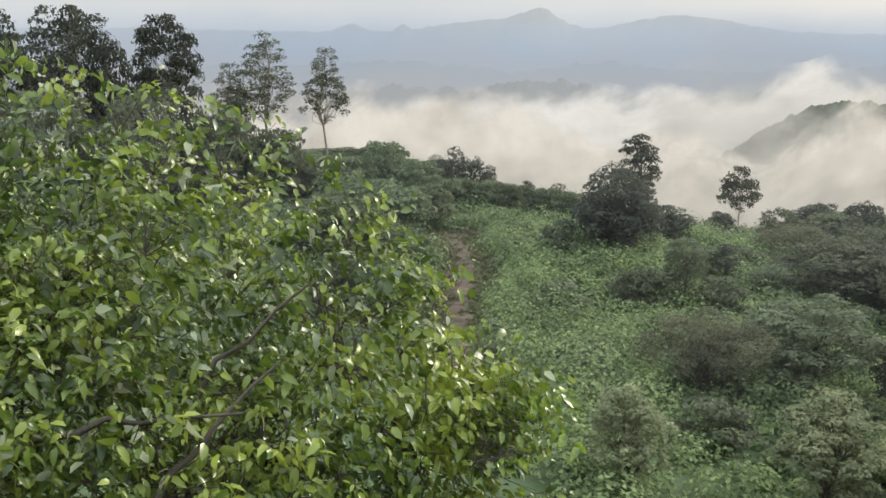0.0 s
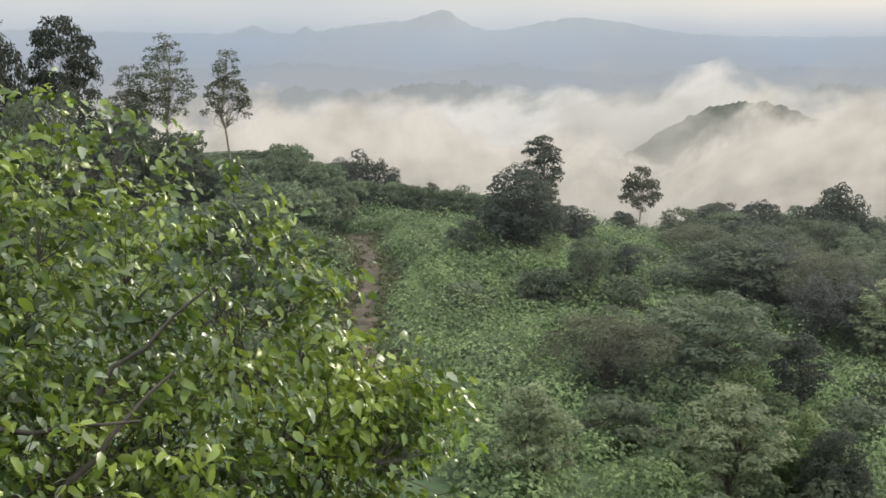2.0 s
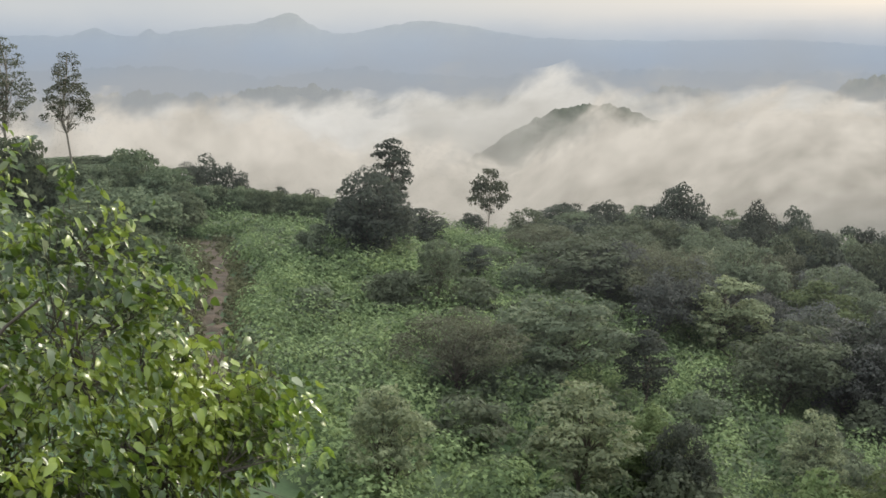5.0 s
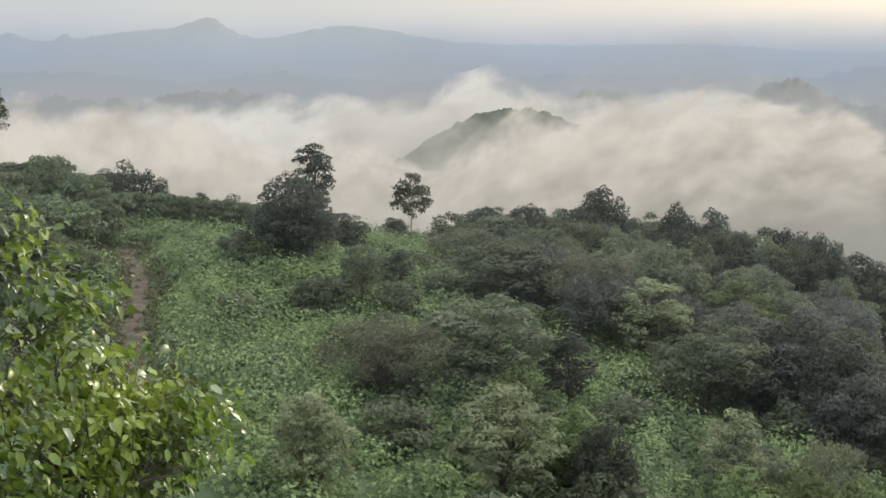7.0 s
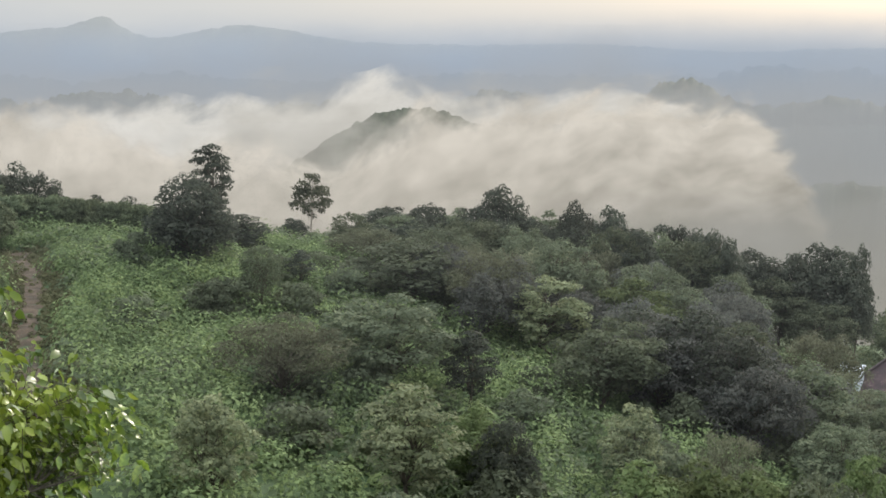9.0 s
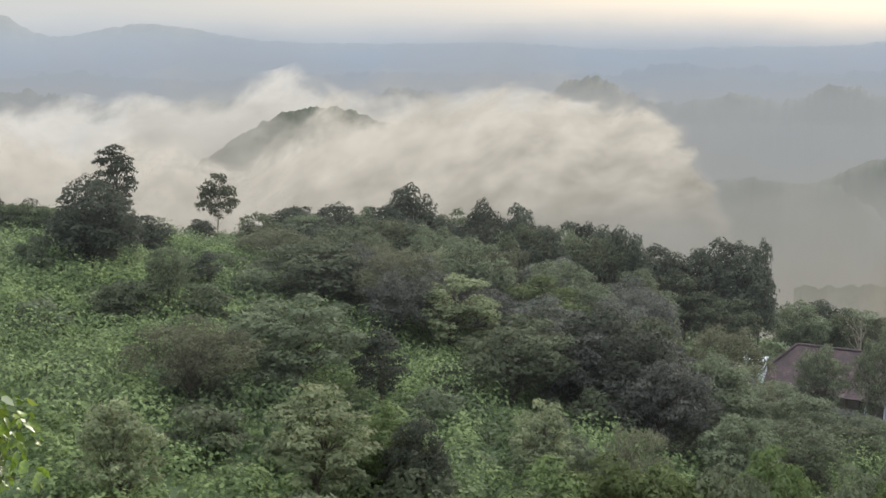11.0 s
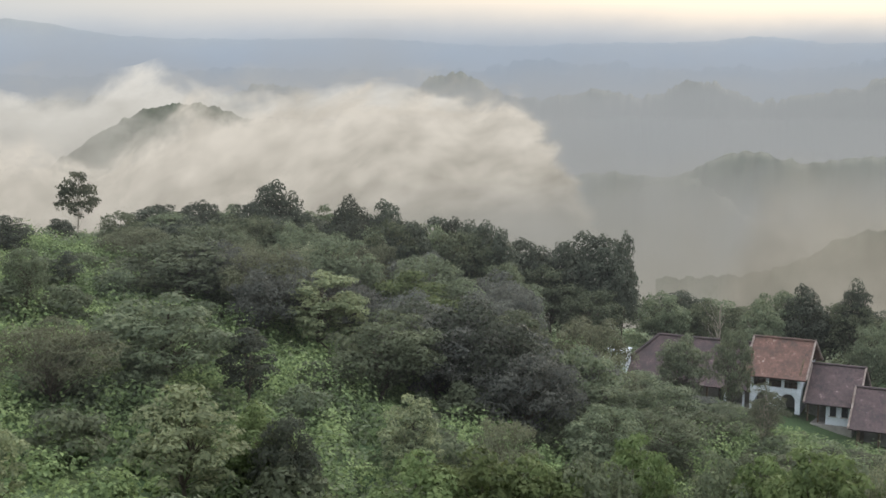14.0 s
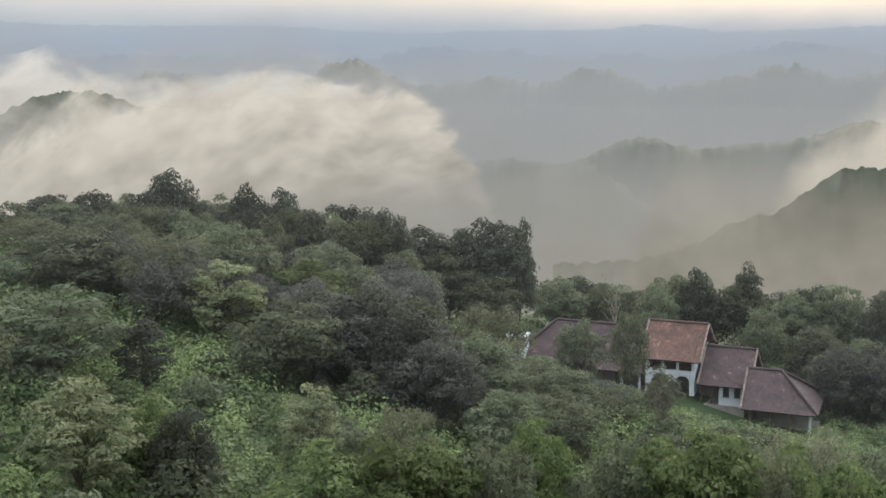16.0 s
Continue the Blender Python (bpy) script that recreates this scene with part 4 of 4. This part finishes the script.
def arch_wall(name, parent, x0, x1, y, thick, z0, z1, arches, material, label=""):
    """A wall with round-headed openings right through it; arches: (centre, half width, springing height)."""
    bm = bmesh.new()
    xs = [x0]
    for c, h, s in arches:
        for k in range(13):
            xs.append(c - h * math.cos(math.pi * k / 12))
    xs.append(x1)

    def under(x):
        for c, h, s in arches:
            if abs(x - c) < h - 1e-6:
                return z0 + s + math.sqrt(max(0, h * h - (x - c) ** 2))
        return z0
    for a, b in zip(xs, xs[1:]):
        if b - a < 1e-5:
            continue
        mid = under((a + b) / 2) > z0
        za = zb = z0
        if mid:
            for c, h, s in arches:
                if abs((a + b) / 2 - c) < h:
                    za, zb = z0 + s + math.sqrt(max(0, h * h - (a - c) ** 2)), z0 + s + math.sqrt(max(0, h * h - (b - c) ** 2))
        f = [bm.verts.new(p) for p in ((a, y, za), (b, y, zb), (b, y, z1), (a, y, z1))]
        g = [bm.verts.new((v.co.x, y + thick, v.co.z)) for v in f]
        bm.faces.new(f)
        bm.faces.new(g[::-1])
        bm.faces.new((f[1], f[0], g[0], g[1]))
        bm.faces.new((f[3], f[2], g[2], g[3]))
        bm.faces.new((f[0], f[3], g[3], g[0]))
        bm.faces.new((f[2], f[1], g[1], g[2]))
    bmesh.ops.remove_doubles(bm, verts=bm.verts[:], dist=0.001)
    return part(name, bm_mesh(name, bm, material), parent, label)


def gable_roof(parent, x0, x1, y0, y1, eave, rise, material, over=0.55, hip0=0.0, hip1=0.0, label=""):
    ym = (y0 + y1) / 2
    a0, a1, b0, b1 = x0 - over, x1 + over, y0 - over, y1 + over
    drop = over * rise / ((y1 - y0) / 2)
    e, r = eave - drop, eave + rise
    roof_slab("roof", parent, material, ((a0, b0, e), (a1, b0, e), (a1 - hip1, ym, r), (a0 + hip0, ym, r)), label)
    roof_slab("roof", parent, material, ((a1, b1, e), (a0, b1, e), (a0 + hip0, ym, r), (a1 - hip1, ym, r)), label)
    if hip0:
        roof_slab("roof", parent, material, ((a0, b1, e), (a0, b0, e), (a0 + hip0, ym, r), (a0 + hip0, ym, r)), label)
        ridge_caps(parent, (a0, b0, e + 0.1), (a0 + hip0, ym, r + 0.05), material)
        ridge_caps(parent, (a0, b1, e + 0.1), (a0 + hip0, ym, r + 0.05), material)
    if hip1:
        roof_slab("roof", parent, material, ((a1, b0, e), (a1, b1, e), (a1 - hip1, ym, r), (a1 - hip1, ym, r)), label)
        ridge_caps(parent, (a1, b0, e + 0.1), (a1 - hip1, ym, r + 0.05), material)
        ridge_caps(parent, (a1, b1, e + 0.1), (a1 - hip1, ym, r + 0.05), material)
    ridge_caps(parent, (a0 + hip0, ym, r + 0.05), (a1 - hip1, ym, r + 0.05), material)
    for x, hip in ((a0, hip0), (a1, hip1)):      # pale mortared verge over each open gable
        if not hip:
            for b in (b0, b1):
                v, f = tubes([[(np.array((x, b, e + 0.06)), 0.11), (np.array((x, (b + ym) / 2, (e + r) / 2 - 0.02)), 0.11), (np.array((x, ym, r + 0.06)), 0.11)]], 6)
                part("verge", array_mesh("verge", v, f, [W_VERGE], soft=True), parent, "pale mortared roof verge")


def gable_end(parent, x, y0, y1, eave, rise, material, t=0.2):
    bm = bmesh.new()
    ym = (y0 + y1) / 2
    tri = [(y0, eave), (y1, eave), (ym, eave + rise - 0.12)]
    f = [bm.verts.new((x, y, z)) for y, z in tri]
    g = [bm.verts.new((x + t, y, z)) for y, z in tri]
    bm.faces.new(f)
    bm.faces.new(g[::-1])
    for i in range(3):
        j = (i + 1) % 3
        bm.faces.new((f[j], f[i], g[i], g[j]))
    part("gable", bm_mesh("gable", bm, material), parent)


def make_house():
    house = new("house")
    # block with arches: a low arcade, an open upper gallery, a red roof
    arch_wall("wall", house, -1.4, 3.55, 0.0, 0.35, 0.0, 2.5, [(-0.2, 0.62, 1.15), (2.35, 0.72, 1.25)], W_WHITE, "whitewashed wall with round arches")
    box_part("wall", house, W_WHITE, -1.4, 3.3, 8.2, 8.5, 0, 3.9)
    box_part("wall", house, W_WHITE, 3.3, 3.55, 0.35, 8.2, 0, 3.9)
    box_part("wall", house, W_WHITE, -1.4, -1.15, 0.35, 8.2, 0, 3.9)
    box_part("inner_wall", house, W_STONE, -1.14, 3.29, 2.4, 2.6, 0, 3.9)
    box_part("beam", house, W_WOOD, -1.4, 3.55, 0.06, 0.28, 3.74, 3.92)
    for x in (-1.2, 0.3, 1.8, 3.35):
        box_part("pillar", house, W_WHITE, x - 0.14, x + 0.14, 0.04, 0.30, 2.5, 3.74)
    for k in range(14):
        box_part("baluster", house, W_WOOD, -1.0 + k * 0.33, -0.95 + k * 0.33, 0.12, 0.17, 2.5, 3.1, bevel=0.0)
    box_part("handrail", house, W_WOOD, -1.05, 3.2, 0.09, 0.20, 3.1, 3.18, bevel=0.01)
    box_part("upper_floor", house, W_WOOD, -1.14, 3.29, 0.36, 2.4, 2.4, 2.5)
    gable_roof(house, -1.4, 3.55, 0.0, 8.5, 3.98, 2.57, T_RED, 0.6, label="red clay tile roof")
    gable_end(house, 3.33, 0.0, 8.5, 3.95, 2.5, W_WOOD)
    # long wing with a hipped roof behind a dark veranda
    gable_roof(house, -15.5, -2.05, 0.1, 8.7, 2.44, 3.3, T_OLD, 0.6, hip0=4.1, label="weathered purple-brown tile roof")
    box_part("wall", house, W_STONE, -15.0, -1.45, 2.2, 2.45, -0.1, 2.5)
    box_part("wall", house, W_STONE, -15.3, -15.0, 0.6, 8.4, -0.1, 2.4)
    box_part("wall", house, W_STONE, -15.0, -1.45, 8.15, 8.4, -0.1, 2.5)
    box_part("plinth", house, W_STONE, -15.4, -1.45, 0.1, 8.6, -1.6, 0.0)
    for k in range(8):
        box_part("post", house, W_WHITE if k > 5 else W_WOOD, -15.0 + k * 1.85 - 0.1, -15.0 + k * 1.85 + 0.1, 0.2, 0.4, 0.0, 2.4)
    for x in (-12.5, -8.4, -4.4):
        d = box_part("door", house, W_DARK, x - 0.5, x + 0.5, 2.14, 2.2, 0.0, 2.05, "dark doorway", 0.01)
        box_part("door_frame", d, W_WOOD, x - 0.6, x - 0.5, 2.1, 2.2, 0.0, 2.15, bevel=0.01)
        box_part("door_frame", d, W_WOOD, x + 0.5, x + 0.6, 2.1, 2.2, 0.0, 2.15, bevel=0.01)
    # lower block
    gable_roof(house, 4.5, 8.6, 0.05, 7.85, 1.79, 2.6, T_OLD, 0.55, label="dark brown tile roof")
    gable_end(house, 8.38, 0.05, 7.85, 1.76, 2.5, W_WOOD)
    box_part("wall", house, W_WHITE, 6.0, 8.6, 0.2, 0.45, -0.7, 1.75, "whitewashed wall")
    box_part("wall", house, W_STONE, 3.6, 8.35, 2.6, 2.8, -0.7, 1.75)
    box_part("wall", house, W_STONE, 8.35, 8.6, 0.45, 7.6, -0.7, 1.75)
    box_part("post", house, W_WOOD, 5.2, 5.36, 0.2, 0.36, -0.6, 1.7)
    box_part("post", house, W_WOOD, 4.2, 4.36, 0.2, 0.36, -0.6, 1.7)
    box_part("floor", house, W_STONE, 3.6, 8.6, -0.1, 7.6, -1.7, -0.7)
    for x in (6.7, 7.8):
        w = box_part("window", house, W_DARK, x - 0.3, x + 0.3, 0.17, 0.2, 0.2, 1.2, "dark window", 0.0)
        box_part("window_frame", w, W_WOOD, x - 0.4, x + 0.4, 0.14, 0.2, 1.2, 1.3, bevel=0.01)
        box_part("window_sill", w, W_STONE, x - 0.4, x + 0.4, 0.08, 0.2, 0.12, 0.2, bevel=0.01)
    # lowest block, hipped at its free end
    gable_roof(house, 9.3, 15.4, -3.8, 3.8, 0.81, 2.62, T_OLD, 0.55, hip1=3.9, label="brown tile roof with a hipped end")
    box_part("wall", house, W_STONE, 9.5, 15.2, -0.2, 0.05, -2.3, 0.8)
    box_part("wall", house, W_WOOD, 9.5, 9.75, -3.4, -0.2, -2.3, 0.7)
    box_part("floor", house, W_STONE, 9.0, 15.6, -4.0, 3.8, -4.6, -2.3)
    for x in (9.6, 11.5, 13.4, 15.2):
        box_part("post", house, W_WHITE if x > 14 else W_WOOD, x - 0.12, x + 0.12, -3.7, -3.46, -2.3, 0.6)
    for k in range(7):
        box_part("step", house, W_WHITE, 13.6, 15.2, -4.3 - 0.3 * k, -4.0 - 0.3 * k, -5.4, -2.45 - 0.18 * k, bevel=0.01)
    house.matrix_basis = pose(*HOUSE, 0, 0, -53.8)
    tagged(house, "old rambling house with stepped clay tile roofs and white walls", "house")
    shed = new("shed")
    box_part("wall", shed, W_WHITE, -1.0, 1.0, -1.0, 1.0, -1.5, 1.0, "white wall")
    box_part("roof", shed, W_WHITE, -1.15, 1.15, -1.15, 1.15, 1.0, 1.15)
    box_part("parapet", shed, W_WHITE, -2.6, -1.0, -1.4, 0.6, -1.5, 0.1)
    x, y, z = polar(36.5, 134)
    shed.matrix_basis = pose(x, y, E + 134 * math.tan(radians(-13.05)) - 1.15, 0, 0, -53.8)
    tagged(shed, "small whitewashed flat-roofed shed beside the house", "shed")


make_house()

# ---- the near tree ----


def leaf_shape(length, width, droop, fold):
    """One ovate, pointed leaf along +x, folded on its midrib and drooping at the tip."""
    ks = (0.0, 0.25, 0.65, 1.0)
    ws = (0.03, 0.88, 0.86, 0.0)
    v, f = [], []
    for k, w in zip(ks, ws):
        x, z = k * length * (1 - 0.15 * droop * k), -droop * length * k * k * 0.5
        v += [(x, w * width / 2, z + fold * w * width), (x, 0, z), (x, -w * width / 2, z + fold * w * width)]
    for i in range(len(ks) - 1):
        a = i * 3
        f += [(a, a + 3, a + 4, a + 1), (a + 1, a + 4, a + 5, a + 2)]
    return np.array(v), np.array(f)


def make_near_tree():
    rng = np.random.default_rng(3)
    bx, by = -3.4, 7.6
    base_z = float(ground(bx, by))
    root = new("tree")
    root.location = (bx, by, base_z)
    c = np.array([-3.35, 7.4, E - 3.05])
    rad = np.array([4.0, 2.6, 3.02])
    tips, outs = [], []
    while len(tips) < 5000:
        q = unit(rng.normal(size=3))
        if q[2] < -0.8 or (q[1] > 0.2 and rng.random() < 0.82) or (q[2] < -0.12 and rng.random() < 0.75):
            continue
        k = rng.uniform(0.22, 1.0) ** 0.4
        lump = 1 + 0.10 * math.sin(5 * q[0] + 3 * q[2]) * math.cos(4 * q[1] + 2) - 0.02
        tips.append(c + q * rad * k * lump)
        outs.append(q)
    for az, el, d in ((3.6, -15.6, 7.6), (4.6, -15.2, 7.7), (2.4, -15.0, 7.5), (3.0, -16.6, 7.5), (4.0, -17.3, 7.4), (1.0, -15.6, 7.4), (2.0, -17.6, 7.3), (3.2, -18.6, 7.2), (0.2, -12.2, 7.7), (-0.6, -10.9, 7.8), (-2.6, -8.6, 7.9), (4.4, -16.2, 7.5), (3.4, -17.0, 7.4), (4.2, -18.2, 7.3), (2.6, -16.2, 7.5), (1.6, -16.8, 7.4), (1.2, -14.4, 7.6)):
        a, e = radians(az), radians(el)
        p = np.array([d * math.sin(a), d * math.cos(a), E + d * math.tan(e)])
        for _ in range(8):
            tips.append(p + rng.normal(size=3) * 0.15)
            outs.append(unit(np.array([0.8, -0.2, 0.2]) + rng.normal(size=3) * 0.3))
    tips, outs = np.array(tips), np.array(outs)
    # limbs: a trunk, main boughs, then boughs to groups of twigs
    fork = np.array([-3.3, 7.6, E - 4.3])
    paths = [bent((bx, by, base_z - 0.3), fork, 0.15, 0.11, 6, 0.03, rng)]
    hubs = []
    for k in range(44):
        q = unit(rng.normal(size=3) + np.array([0, 0, 0.25]))
        hubs.append(c + q * rad * rng.uniform(0.5, 0.7))
    hubs += [np.array([-0.25, 7.4, E - 2.3]), np.array([-0.6, 7.5, E - 1.9]), np.array([-1.0, 7.0, E - 2.3])]
    hubs = np.array(hubs)
    for p in hubs:
        paths.append(bent(fork, p, 0.035, 0.012, 7, 0.05, rng, 0.08))
    for (a0, e0, d0), (a1, e1, d1) in (((-14, -18.5, 6.5), (-6.0, -10.5, 6.5)), ((-18, -16.5, 6.2), (-9.0, -16.0, 6.2)), ((-13, -19.5, 6.1), (-7.5, -14.0, 6.3))):
        ends = [np.array([d * math.sin(radians(a)), d * math.cos(radians(a)), E + d * math.tan(radians(el))]) for a, el, d in ((a0, e0, d0), (a1, e1, d1))]
        paths.append(bent(fork, ends[0], 0.040, 0.020, 6, 0.03, rng, 0.06))
        paths.append(bent(ends[0], ends[1], 0.020, 0.007, 7, 0.02, rng, 0.04))
    forks = tips[rng.choice(len(tips), 1300, replace=False)]
    forks = forks + (c - forks) * 0.14
    for p in forks:
        g = hubs[np.argmin(((hubs - p) ** 2).sum(1))]
        paths.append(bent(g, p, 0.008, 0.003, 5, 0.08, rng, 0.05))
    for t in tips:
        g = forks[np.argmin(((forks - t) ** 2).sum(1))]
        paths.append(bent(g, t, 0.003, 0.0015, 3, 0.08, rng, 0.03))
    v, f = tubes(paths, 4)
    part("trunk", array_mesh("trunk", v - np.array(root.location), f, [M_BARK], soft=True), root, "dark crooked branches")
    # leaves in drooping alternate rows along the twig ends
    shapes = [leaf_shape(1.0, w, dr, fo) for w, dr, fo in ((0.45, 0.6, 0.16), (0.41, 1.0, 0.22), (0.50, 0.4, 0.10), (0.43, 1.3, 0.15))]
    places = []
    for t, q in zip(tips, outs):
        n = rng.integers(12, 19)
        axis = unit(q * np.array([1, 1, 0.5]) + rng.normal(size=3) * 0.35)
        side = unit(np.cross(axis, (0, 0, 1)))
        for i in range(n):
            s = -0.42 + 0.48 * i / n
            sgn = 1 if i % 2 else -1
            d = unit(axis * rng.uniform(0.3, 0.9) + side * sgn * rng.uniform(0.5, 1.1) + np.array([0, 0, rng.uniform(-0.95, 0.1)]))
            up = unit(np.array([0, 0, 1.0]) + rng.normal(size=3) * 0.7)
            y = unit(np.cross(up, d))
            zz = np.cross(d, y)
            places.append((t + axis * s + rng.normal(size=3) * 0.03, d, y, zz, 0.045 + 0.072 * rng.random() ** 1.4, int(rng.integers(4)), rng.random() < 0.07))
    # those nearest the open side are single leaves, the rest one mass
    order = sorted(range(len(places)), key=lambda i: -places[i][0][0] + places[i][0][1] * 0.8)
    single = set(order[:280])
    meshes = {}
    for pale in (False, True):
        for i, (sv, sf) in enumerate(shapes):
            meshes[i, pale] = array_mesh("leaf", sv, sf, [L_NEAR_PALE if pale else L_NEAR], soft=True)
    vs, fs, sl, off = [], [], [], 0
    for k, (p, d, y, zz, size, sh, pale) in enumerate(places):
        if k in single:
            ob = part("leaf", meshes[sh, pale], root)
            m = Matrix((d * size, y * size, zz * size)).transposed().to_4x4()
            m.translation = Vector(p) - root.location
            ob.matrix_basis = m
        else:
            sv, sf = shapes[sh]
            vs.append(p + size * (sv[:, :1] * d + sv[:, 1:2] * y + sv[:, 2:] * zz))
            fs.append(sf + off)
            sl.append(np.full(len(sf), int(pale)))
            off += len(sv)
    me = array_mesh("crown", np.concatenate(vs) - np.array(root.location), np.concatenate(fs), [L_NEAR, L_NEAR_PALE], np.concatenate(sl), soft=True)
    tagged(part("crown", me, root, "mass of glossy green leaves"), kind="stuff")
    tagged(root, "leafy green tree with glossy pointed leaves beside the viewpoint", "tree")


make_near_tree()
